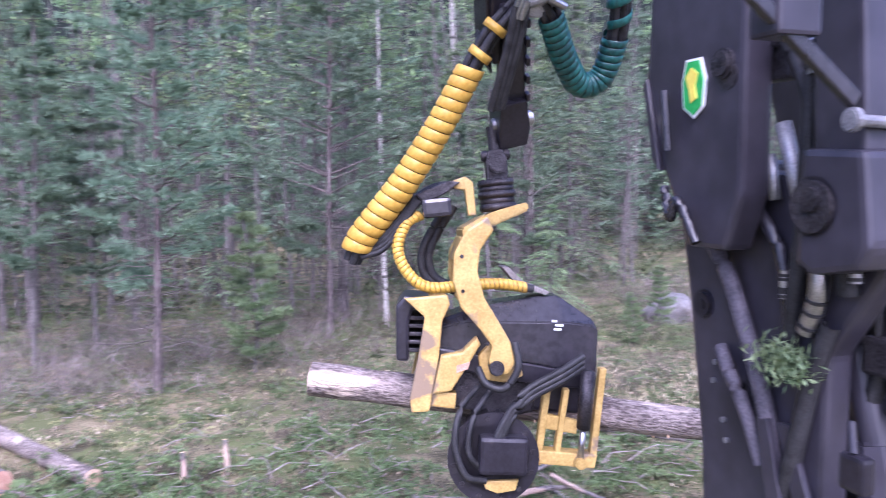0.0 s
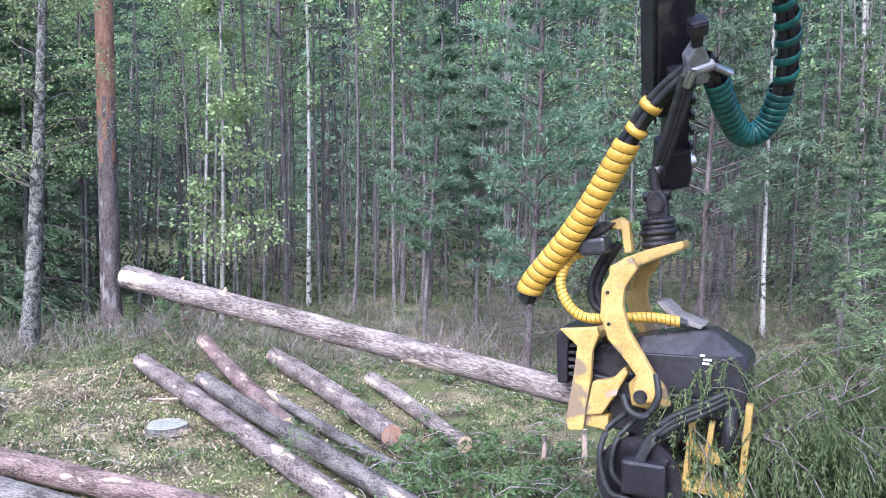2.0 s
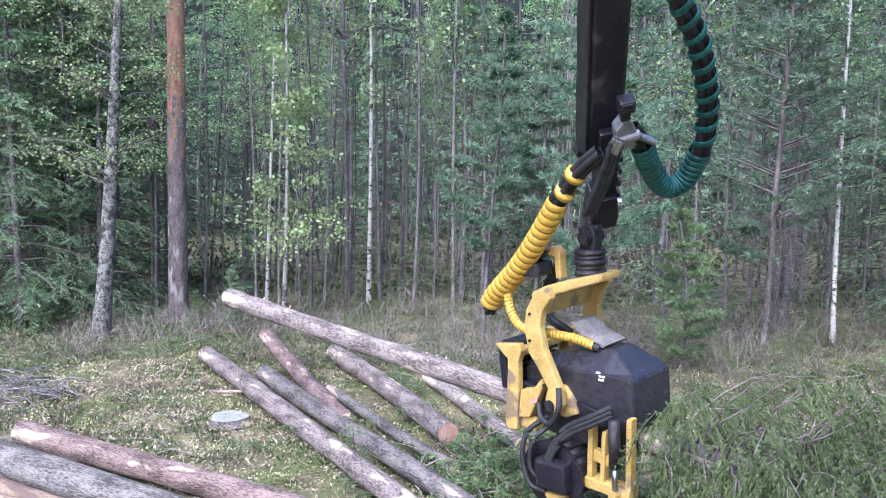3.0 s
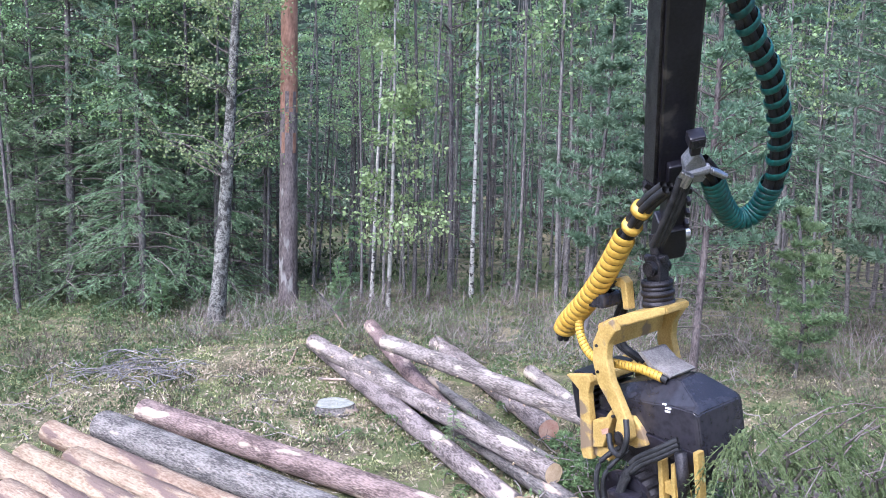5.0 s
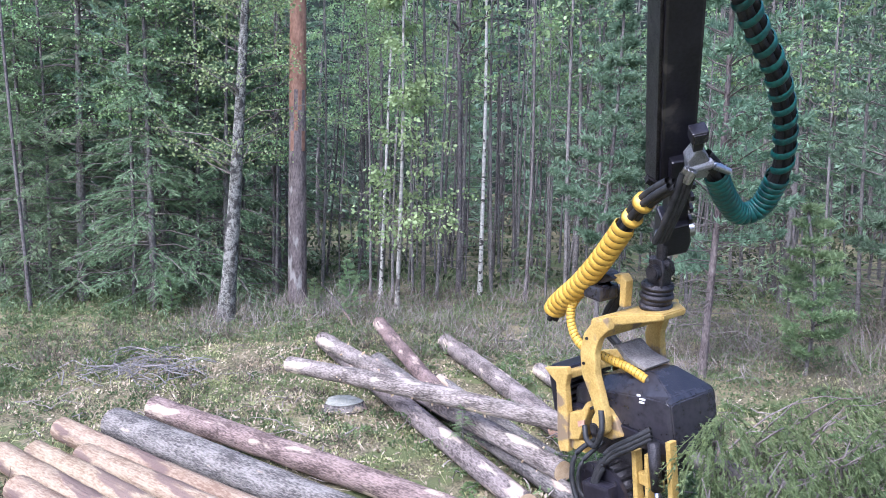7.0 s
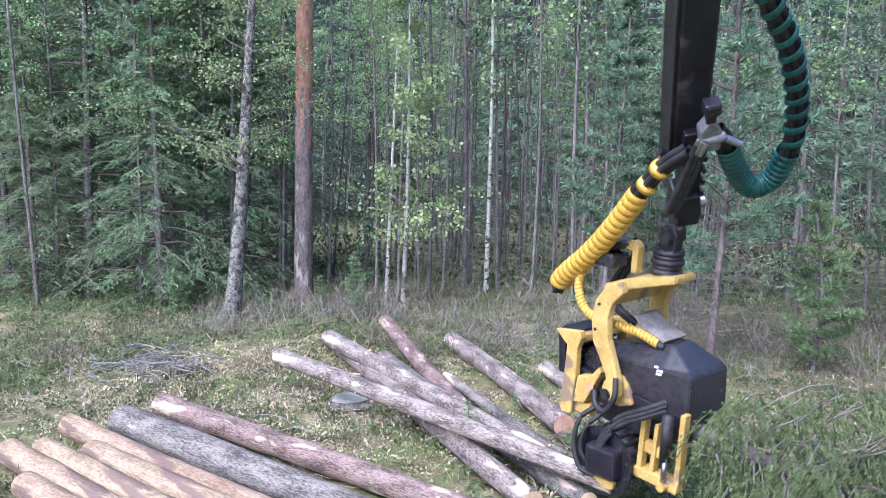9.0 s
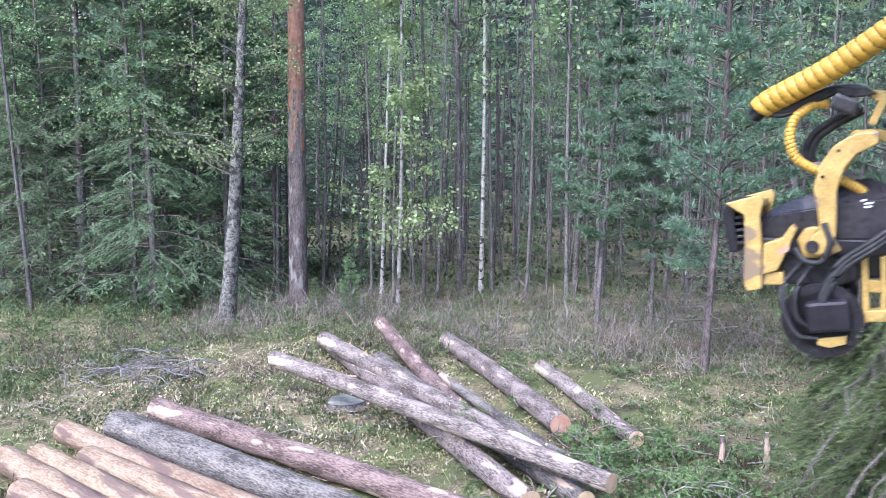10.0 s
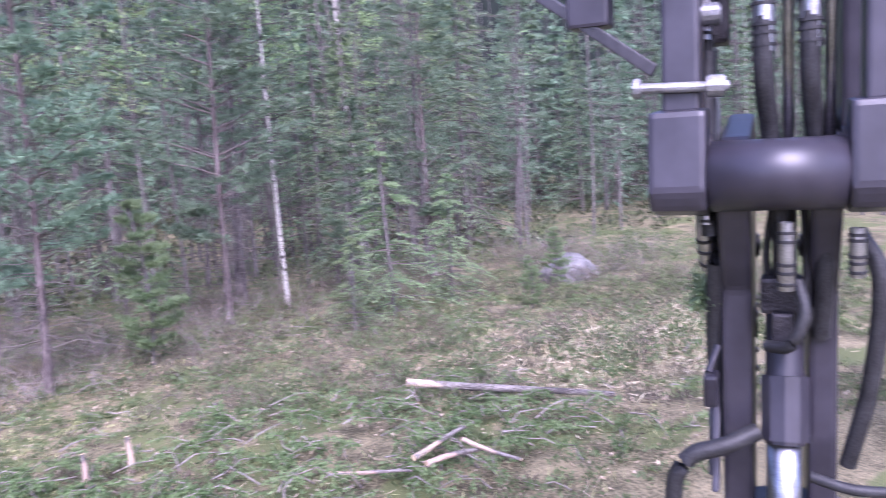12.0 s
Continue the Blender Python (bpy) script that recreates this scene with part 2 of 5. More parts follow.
def ground_sheet():
    xs = np.concatenate([np.linspace(-400, -22, 14), np.arange(-20, 20.01, 0.2), np.linspace(22, 400, 14)])
    ys = np.concatenate([np.linspace(-400, -4, 14), np.arange(-3, 26, 0.2), np.linspace(28, 400, 14)])
    X, Y = np.meshgrid(xs, ys)
    V = np.stack([X, Y, ground_height(X, Y)], -1).reshape(-1, 3)
    i = np.arange(X.size).reshape(X.shape)
    F = np.stack([i[:-1, :-1], i[:-1, 1:], i[1:, 1:], i[1:, :-1]], -1).reshape(-1, 4)
    tagged(new("ground", raw("ground", V, F, True, GROUND)), "mossy heath floor of a forest clearing with litter", "ground", kind="structure")


ground_sheet()


def spots(n, x0, x1, y0, y1, keep=None):
    x, y = rng.uniform(x0, x1, n), rng.uniform(y0, y1, n)
    if keep is not None:
        ok = keep(x, y)
        x, y = x[ok], y[ok]
    return np.stack([x, y, ground_height(x, y)], -1)


def patchy(scale, level, seed):
    def keep(x, y):
        v = np.array([noise.noise(Vector((a * scale + seed, b * scale, seed))) for a, b in zip(x, y)])
        return v > level + rng.normal(size=len(v)) * 0.1
    return keep


def cover(name, label, P, count, length, width, material, up=1.0, lift=0.05, spread=0.12, flat=1.5):
    P = np.repeat(P, count, 0)
    P = P + rng.normal(size=P.shape) * np.array([spread, spread, 0]) + np.array([0, 0, 1]) * rng.uniform(0, lift, (len(P), 1))
    A = rng.normal(size=P.shape) * 0.8 + np.array([0, 0, up])
    V, F = leaf_quads(P, A, length, width, flat)
    tagged(new(name, raw(name, V, F, False, material)), label, "undergrowth", kind="stuff")


def not_open(x, y):
    return (y > 10.2 + 0.25 * (x + 6)) | (np.hypot(x + 4.5, (y - 8.6) * 1.1) > 2.4 + rng.normal(size=len(x)) * 0.7)


def clumps(name, label, P, radius, height, sprigs, length, width, material):
    """Low domed bushes: sprigs set over a half ball and pointing outwards."""
    n = len(P)
    size = rng.uniform(0.5, 1.25, (n, 1, 1))
    D = unit(rng.normal(size=(n, sprigs, 3)) * np.array([1, 1, 0.8]) + np.array([0, 0, 0.55]))
    D[..., 2] = np.abs(D[..., 2])
    Q = P[:, None] + D * np.array([radius, radius, height]) * size * rng.uniform(0.35, 1.0, (n, sprigs, 1))
    A = D + rng.normal(size=D.shape) * 0.45 + np.array([0, 0, 0.35])
    V, F = leaf_quads(Q.reshape(-1, 3), A.reshape(-1, 3), length, width, 1.6)
    tagged(new(name, raw(name, V, F, False, material)), label, "undergrowth", kind="stuff")


def edge(x, y):
    """Where the clearing ends and the heather begins."""
    return np.hypot(x, y) > 11.2 + 0.9 * np.sin(x * 0.7) - 3.8 * np.clip((x - 0.3) / 2, 0, 1) - 1.6 * np.clip((-5.5 - x) / 1.5, 0, 1)


clumps("blueberry_shrubs", "low green blueberry and lingonberry shrubs over the forest floor", spots(4600, -13, 12, 4.3, 14, patchy(0.6, -0.12, 3.0)), 0.15, 0.10, 34, 0.036, 0.024, SHRUB_LEAF)
clumps("moss_tufts", "yellowish moss and lichen tufts on the clearing", spots(3600, -10, 8, 4.3, 12.5, lambda x, y: patchy(0.8, -0.1, 21.0)(x, y) & (np.hypot(x + 4.5, y - 7.5) < 5 + rng.normal(size=len(x)))), 0.14, 0.05, 26, 0.03, 0.02, GRASS)
clumps("edge_shrubs", "dark green bilberry bushes along the forest edge", spots(3600, -16, 16, 6.5, 19, edge), 0.25, 0.24, 38, 0.05, 0.03, SHRUB_LEAF)
clumps("far_shrubs", "undergrowth deep under the trees, its leaf colour darkened for shade", spots(2200, -34, 36, 16, 50, lambda x, y: np.hypot(x, y) > 16), 0.5, 0.42, 16, 0.16, 0.09, SHADED_SHRUB)
clumps("edge_heather", "brownish heather and dry twigs along the forest edge", spots(760, -8, 13, 6.8, 15.5, edge), 0.3, 0.34, 60, 0.16, 0.009, HEATHER)
clumps("heather", "brownish heather sprigs on the clearing", spots(800, -9, 12, 4.3, 12.5, patchy(0.5, 0.0, 11.0)), 0.16, 0.13, 36, 0.10, 0.008, HEATHER)
cover("bare_bushes", "leafless grey twiggy bushes beside the clearing", spots(170, -5.5, 13, 10.8, 15.5), 22, 0.5, 0.008, TWIG, 1.1, 0.4, 0.2)
cover("clearing_brush", "pale twiggy brush round the foot of the tall pine", spots(150, -7, 1.5, 10.3, 13), 20, 0.34, 0.007, TWIG, 1.0, 0.25, 0.2)
cover("grass", "dry yellowish grass blades in the clearing", spots(900, -11, 13, 4.3, 13.5), 7, 0.13, 0.008, GRASS, 1.1, 0.02)
cover("leaf_litter", "pale fallen leaves and bark flakes on the moss", spots(15000, -9, 8, 4.4, 12.5, lambda x, y: ~not_open(x, y) | (rng.random(len(x)) < 0.22)), 3, 0.05, 0.026, LITTER, 0.25, 0.05, 0.12, 0.5)
cover("dry_patch", "pale dry straw and litter beyond the slash", spots(2600, 5.0, 10.5, 5.6, 9.8, lambda x, y: np.hypot((x - 7.5) * 0.8, y - 7.7) < 1.7 + rng.normal(size=len(x)) * 0.4), 3, 0.13, 0.014, LITTER, 0.15, 0.08, 0.12, 0.8)
cover("straw", "bleached straw and shreds of bark strewn over the moss", spots(5200, -9, 7, 4.4, 12, lambda x, y: ~not_open(x, y) | (rng.random(len(x)) < 0.22)), 2, 0.16, 0.008, LITTER, 0.12, 0.06, 0.12, 1.0)

# ---- trees ----


def stem(height, r0, r1, bend=0.1, steps=12, sides=8):
    z = np.linspace(0, 1, steps)
    a, b = rng.uniform(0, 6.28, 2)
    path = np.stack([bend * np.sin(z * 3 + a) - bend * np.sin(a), bend * np.sin(z * 2.3 + b) - bend * np.sin(b), z * height - 0.15 * (z == 0)], -1)
    r = r0 + (r1 - r0) * z
    r[0] = r0 * 1.25
    return path, r, tubes(path[None], r[None], sides)


def along(path, height, z):
    return np.stack([np.interp(z, path[:, 2], path[:, k]) for k in range(3)], -1)


def limbs(path, z, length, rise, r=0.02, droop=0.0, steps=5, jitter=0.15):
    """Boughs from the stem at the heights z."""
    n = len(z)
    az = rng.uniform(0, 2 * np.pi, n)
    root = along(path, 0, z)
    s = np.linspace(0, 1, steps)[None, :, None]
    D = np.stack([np.cos(az), np.sin(az), 0 * az], -1)[:, None]
    L = np.asarray(length)[:, None, None]
    up = np.array([0, 0, 1.0])
    pts = root[:, None] + D * L * s + up * L * (rise * s - droop * s ** 2)
    pts = pts + rng.normal(size=pts.shape) * jitter * L * s * 0.25
    rad = np.maximum(r * L[..., 0] * (1 - 0.85 * s[..., 0]), 0.003)
    return pts, rad


def tips(pts, n, s0, side):
    """n points a bough, off its axis by side, with outward directions."""
    k, m = pts.shape[:2]
    s = rng.uniform(s0, 1, (k, n))
    i = np.clip((s * (m - 1)).astype(int), 0, m - 2)
    fr = (s * (m - 1) - i)[..., None]
    rows = np.arange(k)[:, None]
    P = pts[rows, i] * (1 - fr) + pts[rows, i + 1] * fr
    T = unit(pts[:, -1] - pts[:, 0])[:, None]
    L = np.linalg.norm(pts[:, -1] - pts[:, 0], axis=-1)[:, None, None]
    S = unit(np.cross(T, np.array([0, 0, 1.0])))
    o = rng.uniform(-1, 1, (k, n))[..., None]
    P = P + S * o * side * L * (1.15 - s[..., None])
    A = T * 0.8 + S * o * 0.9 + rng.normal(size=P.shape) * 0.15
    return P.reshape(-1, 3), A.reshape(-1, 3)


def tree(name, label, category, trunk, bark, boughs, crown, leaf, m=None):
    t = thing(name, m or Matrix(), label, category, "trees of the forest")
    child("trunk", raw("trunk", *trunk, True, bark), t)
    if boughs is not None:
        child("branching", raw("branching", *boughs, True, TWIG if category == "tree" else DARK_TWIG), t, kind="stuff")
    if crown is not None:
        child("crown", raw("crown", *crown, False, leaf), t, kind="stuff")
    return t


def pine(height, bare, spread, tufts, label, r0=None, dead=30, needles=14, length=0.12, bark=None, needle=None, width=0.019, step=0.46, ring=5, rise=0.3):
    path, r, trunk = stem(height, r0 or height * 0.011, 0.02, 0.12)
    z = np.repeat(np.arange(bare, height - 0.1, step), ring)
    z = z + rng.normal(size=len(z)) * 0.1 * step
    z = np.clip(z, bare * 0.9, height)
    f = (z - bare) / (height - bare)
    L = spread * np.clip(1.15 - f, 0.12, 1) * np.clip(0.55 + 2.2 * f, 0, 1) * rng.uniform(0.6, 1.15, len(z))
    pts, rad = limbs(path, z, L, rise, 0.014, 0.08)
    P, A = tips(pts, tufts, 0.36, 0.4)
    P = np.concatenate([P, pts[:, -1], np.array([[path[-1, 0], path[-1, 1], height]])])
    A = np.concatenate([A, unit(pts[:, -1] - pts[:, 0]), np.array([[0, 0, 1.0]])]) + np.array([0, 0, 0.45])
    boughs = [tubes(pts, rad, 3)]
    if dead:
        zd = rng.uniform(0.6, bare + 0.8, dead)
        pd, rd = limbs(path, zd, spread * rng.uniform(0.3, 0.9, dead), 0.05, 0.008, 0.1, jitter=0.4)
        boughs.append(tubes(pd, rd, 3))
    return tree("pine_tree", label, "pine", trunk, bark or GREY_BARK, joined(*boughs), needle_quads(P, A, needles, length, width), needle or PINE_NEEDLE)


def sprays(pts, twigs, each, size, width, droop=0.3, reach=0.42, s0=0.12):
    """Side twigs to both sides of the boughs, feathered with slim needle clusters."""
    P, A = tips(pts, twigs, s0, 0.0)
    L = np.repeat(np.linalg.norm(pts[:, -1] - pts[:, 0], axis=-1), twigs)
    T = np.repeat(unit(pts[:, -1] - pts[:, 0]), twigs, 0)
    side = unit(np.cross(T, np.array([0, 0, 1.0]))) * np.where(rng.random(len(P)) < 0.5, -1, 1)[:, None]
    back = np.clip(1.15 - np.linalg.norm(P - np.repeat(pts[:, 0], twigs, 0), axis=-1) / np.maximum(L, 0.01), 0.2, 1)
    D = unit(T * 0.8 + side * 0.75 + np.array([0, 0, -droop]) + rng.normal(size=P.shape) * 0.12)
    run = np.clip(L * reach * back, 0.07, 0.6) * rng.uniform(0.6, 1.1, len(P))
    f = np.linspace(0.05, 1, each)
    Q = P[:, None] + D[:, None] * (run[:, None, None] * f[None, :, None]) + np.array([0, 0, -0.12]) * (run[:, None, None] * f[None, :, None] ** 2)
    Q = Q.reshape(-1, 3)
    B = np.repeat(D, each, 0) + np.repeat(side, each, 0) * rng.uniform(-0.5, 0.5, (len(Q), 1)) + rng.normal(size=Q.shape) * 0.18
    return leaf_quads(Q, B, size, width, 2.2)


def spruce(height, bare, spread, label, material=None, per=14, needles=6, size=0.11, width=0.023, droop=0.3, step=0.27):
    path, r, trunk = stem(height, height * 0.011, 0.015, 0.05)
    zs = np.arange(bare, height - 0.1, step)
    z = np.repeat(zs, 6) + rng.normal(size=len(zs) * 6) * 0.06
    f = (z - bare) / (height - bare)
    L = spread * np.clip(1.03 - f, 0.06, 1) * rng.uniform(0.55, 1.15, len(z))
    pts, rad = limbs(path, np.clip(z, 0.1, height), L, 0.12, 0.012, 0.36)
    V, F = sprays(pts, per, needles, size, width, droop)
    top = leaf_quads(np.array([[path[-1, 0], path[-1, 1], height - 0.1]] * 12), rng.normal(size=(12, 3)) * 0.4 + np.array([0, 0, 1.0]), size * 2, width)
    zd = rng.uniform(0.3, bare + 1, 18)
    pd, rd = limbs(path, zd, spread * rng.uniform(0.3, 0.7, 18), -0.1, 0.008, 0.2, jitter=0.3)
    return tree("spruce_tree", label, "spruce", trunk, GREY_BARK, joined(tubes(pts, rad, 3), tubes(pd, rd, 3)), joined((V, F), top), material or SPRUCE_NEEDLE)


def birch(height, bare, spread, leaves, label, r0=0.05, bark=None, leaf=None, boughs=70, size=0.06, bend=0.15, name="birch_tree"):
    path, r, trunk = stem(height, r0, 0.01, bend)
    z = rng.uniform(bare, height, boughs)
    f = (z - bare) / (height - bare)
    L = spread * np.clip(1.1 - f, 0.2, 1) * rng.uniform(0.5, 1.2, boughs)
    pts, rad = limbs(path, z, L, 0.55, 0.009, 0.25, jitter=0.35)
    P, A = tips(pts, leaves, 0.25, 0.35)
    P = P + rng.normal(size=P.shape) * 0.07
    A = A * 0.6 + np.array([0, 0, -0.5]) + rng.normal(size=A.shape) * 0.5
    return tree(name, label, "birch", trunk, bark or BIRCH_BARK, tubes(pts, rad, 3), leaf_quads(P, A, size, size * 0.75, 3.0), leaf or BIRCH_LEAF)


def bare_stem(height, r0, label, twigs=26):
    path, r, trunk = stem(height, r0, 0.012, 0.18, sides=6)
    z = rng.uniform(0.8, height * 0.8, twigs)
    pts, rad = limbs(path, z, rng.uniform(0.25, 0.9, twigs), 0.1, 0.007, 0.1, jitter=0.5)
    return tree("thin_dead_tree", label, "tree", trunk, GREY_BARK, tubes(pts, rad, 3), None, None)


def place(t, x, y, turn=0.0, size=1.0, lean=(0, 0)):
    t.matrix_basis = pose(x, y, float(ground_height(x, y)), lean[0], lean[1], turn) @ Matrix.Scale(size, 4)


def again(t, x, y, turn=0.0, size=1.0, lean=(0, 0)):
    c = copy_thing(t, pose(x, y, float(ground_height(x, y)), lean[0], lean[1], turn))
    c.scale = (size, size, size)
    return c


# the tall pine by the clearing: grey below, orange above
def tall_pine():
    t = thing("pine_tree", pose(-6.35, 13.1, -0.05), "tall pine with grey lower bark and orange upper trunk", "pine", "trees of the forest")
    path, r, trunk = stem(14, 0.175, 0.10, 0.03, 40, 14)
    me = raw("trunk", *trunk, True, PINE_LOW, PINE_HIGH)
    rows = np.repeat(np.arange(39), 14)
    me.polygons.foreach_set("material_index", (rows + rng.integers(-2, 3, len(rows)) > 9).astype(np.int32))
    child("trunk", me, t)
    z = rng.uniform(9, 13.8, 50)
    pts, rad = limbs(path, z, rng.uniform(0.8, 2.2, 50), 0.3, 0.014)
    child("branching", raw("branching", *tubes(pts, rad, 4), True, TWIG), t)
    P, A = tips(pts, 14, 0.35, 0.45)
    child("crown", raw("crown", *needle_quads(P, A + np.array([0, 0, 0.5]), 8, 0.11, 0.016), False, PINE_NEEDLE), t)


tall_pine()
mossy = birch(9, 2.2, 1.7, 60, "leaning birch with lichen-covered trunk and broken boughs", 0.14, MOSSY_BARK, YELLOW_LEAF, 90, 0.055, 0.22)
place(mossy, -7.0, 11.7, 0, 1, (0, 6.5))
slim = birch(11, 6.0, 1.2, 30, "slim white birch at the forest edge", 0.05, BIRCH_BARK, None, 50, 0.055)
place(slim, -3.52, 15.7, 0, 1, (0, -2.2))
sapling = birch(6.8, 1.0, 1.3, 80, "young leafy birch at the edge of the clearing", 0.045, PALE_BARK, YELLOW_LEAF, 52, 0.08, 0.08)
place(sapling, -4.6, 13.6, 100)
slim_right = birch(9, 4.6, 1.1, 24, "slim pale birch beside young pines", 0.045, BIRCH_BARK, None, 40, 0.055)
place(slim_right, 4.8, 13.65, 50, 1, (0, -1))
white = birch(13, 6.5, 1.6, 40, "white birch with black marks behind the spruce thicket", 0.09, None, None, 60)
place(white, 7.1, 15.1, 0, 1, (0, -1.5))

young = pine(8.2, 1.4, 1.6, 25, "young pine with dense blue-green needles", 0.055, 60, 11, 0.11, PINE_LOW, None, 0.023, 0.36, 5, 0.42)
place(young, 0.62, 10.95, 0, 0.95)
slim_pine = pine(5.2, 1.5, 0.85, 20, "slender young pine with a bare lower stem", 0.04, 24, 12, 0.11, None, None, 0.02, 0.3, 5, 0.4)
place(slim_pine, -0.95, 12.9, 0)
baby = pine(2.3, 0.25, 0.62, 18, "small bright green pine at the clearing's edge", 0.025, 0, 11, 0.085, None, BABY_NEEDLE, 0.016, 0.21, 6, 0.55)
place(baby, 1.95, 11.3, 0)
pole_pine = pine(11, 3.6, 1.7, 11, "pole-sized pine with a bare trunk", 0.06, 46)
place(pole_pine, 4.4, 15.0, 0)
spruce_a = spruce(9.0, 0.35, 2.3, "dark dense spruce with drooping boughs", None, 26, 8, 0.085, 0.016)
place(spruce_a, -10.5, 12.5, 0)
spruce_b = spruce(6.8, 0.4, 1.8, "dark spruce with dead lower twigs", None, 24, 8, 0.085, 0.016)
place(spruce_b, -8.8, 12.3, 0)
spruce_c = spruce(3.0, 0.1, 1.25, "bushy yellow-green young spruce at the clearing's edge", BABY_NEEDLE, 20, 7, 0.075, 0.014, 0.1)
place(spruce_c, 5.9, 11.6, 0)
stick_tree = bare_stem(10, 0.036, "thin grey dead stem in the forest")
place(stick_tree, -2.55, 15.5, 0)

grey_birch = birch(10.5, 3.2, 1.5, 62, "thin grey-stemmed birch in the thicket", 0.04, GREY_BARK, None, 90, 0.055)
place(grey_birch, -5.9, 16.2, 30)
again(grey_birch, -8.5, 13.2, 80, 1.0)
again(grey_birch, -7.4, 14.2, 170, 0.8)
again(grey_birch, -10.4, 15.3, 250, 1.0)

far_young = pine(7.6, 2.2, 1.45, 9, "young pine deeper in the forest", 0.055, 30, 6, 0.15, None, None, 0.03)
place(far_young, 6.3, 18.5, 0)
far_pole = pine(11, 4.0, 1.6, 6, "tall slender pine deeper in the forest", 0.05, 30, 4, 0.16, None, None, 0.036)
place(far_pole, -1.5, 19.5, 0)
far_spruce = spruce(7.5, 0.6, 1.9, "dark spruce deeper in the forest", None, 9, 4, 0.15, 0.032)
place(far_spruce, 9.5, 20.5, 0)
far_bush = spruce(2.2, 0.1, 0.9, "small spruce in the undergrowth", None, 9, 4, 0.13, 0.026)
place(far_bush, -1.0, 18.2, 0)
far_birch = birch(11, 4.2, 1.4, 30, "thin grey-stemmed birch deeper in the forest", 0.04, GREY_BARK, None, 64, 0.085)
place(far_birch, 1.8, 18.9, 30)

# single trees that stand out
for t, x, y, turn, size in (
    (young, 3.6, 13.2, 70, 1.0), (young, 8.3, 14.3, 140, 0.95), (far_young, -1.7, 16.5, 200, 1.05), (slim_pine, -0.1, 13.6, 90, 0.9),
    (baby, -5.1, 12.5, 50, 0.45), (baby, -8.2, 11.9, 50, 0.4), (baby, 9.2, 11.4, 80, 0.5), (slim_pine, 5.6, 12.6, 10, 0.7),
    (young, -11.3, 13.4, 20, 1.1), (young, -9.3, 14.3, 80, 1.1), (young, -13.6, 14.4, 160, 1.1), (young, -8.2, 14.4, 220, 0.9), (spruce_b, -12.3, 12.4, 290, 1.0),
    (grey_birch, -12.9, 14.6, 70, 0.9), (spruce_a, -9.3, 13.4, 200, 0.95), (spruce_b, -7.9, 13.3, 260, 0.9), (far_birch, -10.4, 15.9, 200, 1.0), (far_birch, -12.5, 16.4, 20, 1.0),
    (far_spruce, -12.6, 13.6, 80, 1.0), (spruce_b, -11.2, 11.9, 30, 0.85), (far_spruce, -14.2, 15, 120, 1.1), (far_spruce, -7.9, 15.3, 190, 1.0), (grey_birch, -10.9, 12.1, 60, 0.9), (grey_birch, -9.2, 12.7, 200, 0.95), (spruce_c, 7.2, 11.9, 90, 0.8), (spruce_c, 4.9, 11.0, 190, 0.6),
    (far_bush, -2.8, 17.5, 20, 0.8), (far_bush, 1.0, 17.0, 60, 0.7), (far_bush, -6.2, 15.8, 60, 0.7), (spruce_c, -1.66, 6.9, 40, 0.2), (baby, -5.6, 12.2, 150, 0.3), (baby, 8.0, 10.6, 20, 0.4),
):
    again(t, x, y, turn, size)


def forest():
    leafy = ((stick_tree, 0.40), (far_birch, 0.34), (slim, 0.04), (far_pole, 0.12), (far_young, 0.03), (far_spruce, 0.05), (far_bush, 0.02))
    needled = ((stick_tree, 0.30), (far_birch, 0.10), (slim, 0.02), (far_pole, 0.28), (far_young, 0.16), (far_spruce, 0.10), (far_bush, 0.04))
    pick = random.Random(4)
    made = 0
    while made < 330:
        az, d = radians(pick.uniform(-62, 52)), 15.3 + 36 * pick.random() ** 1.25
        x, y = d * math.sin(-az), d * math.cos(az)
        if x > 8 and d < 18 + (x - 8) * 0.5:
            continue
        if x < -8 and d < 17.5 and pick.random() < 0.6:
            continue
        kinds = leafy if radians(-4) < az < radians(34) else needled
        v, k = pick.random() * 0.99, 0
        while v > kinds[k][1]:
            v -= kinds[k][1]
            k += 1
        again(kinds[k][0], x, y, pick.uniform(0, 360), pick.uniform(0.7, 1.1), (pick.gauss(0, 1.6), pick.gauss(0, 1.6)))
        made += 1


forest()


def deep_forest():
    """Dense dark spruces that close the view between the stems."""
    pick = random.Random(12)
    dense = spruce(9, 0.2, 2.3, "dense spruce in the dark of the forest", PINE_NEEDLE, 9, 3, 0.32, 0.09, 0.3, 0.5)
    place(dense, -3.0, 34, 0)
    for k in range(64):
        az, d = radians(-56 + 112 * (k + pick.random()) / 64), pick.uniform(29, 44)
        again(dense, d * math.sin(az), d * math.cos(az), pick.uniform(0, 360), pick.uniform(0.8, 1.2))


deep_forest()


def thin_stems():
    pick = random.Random(9)
    for _ in range(150):
        az, d = radians(pick.uniform(-30, 36)), pick.uniform(15.6, 27)
        again(stick_tree if pick.random() < 0.85 else far_birch, d * math.sin(-az), d * math.cos(az), pick.uniform(0, 360), pick.uniform(0.55, 1.0), (pick.gauss(0, 1.5), pick.gauss(0, 1.5)))


thin_stems()


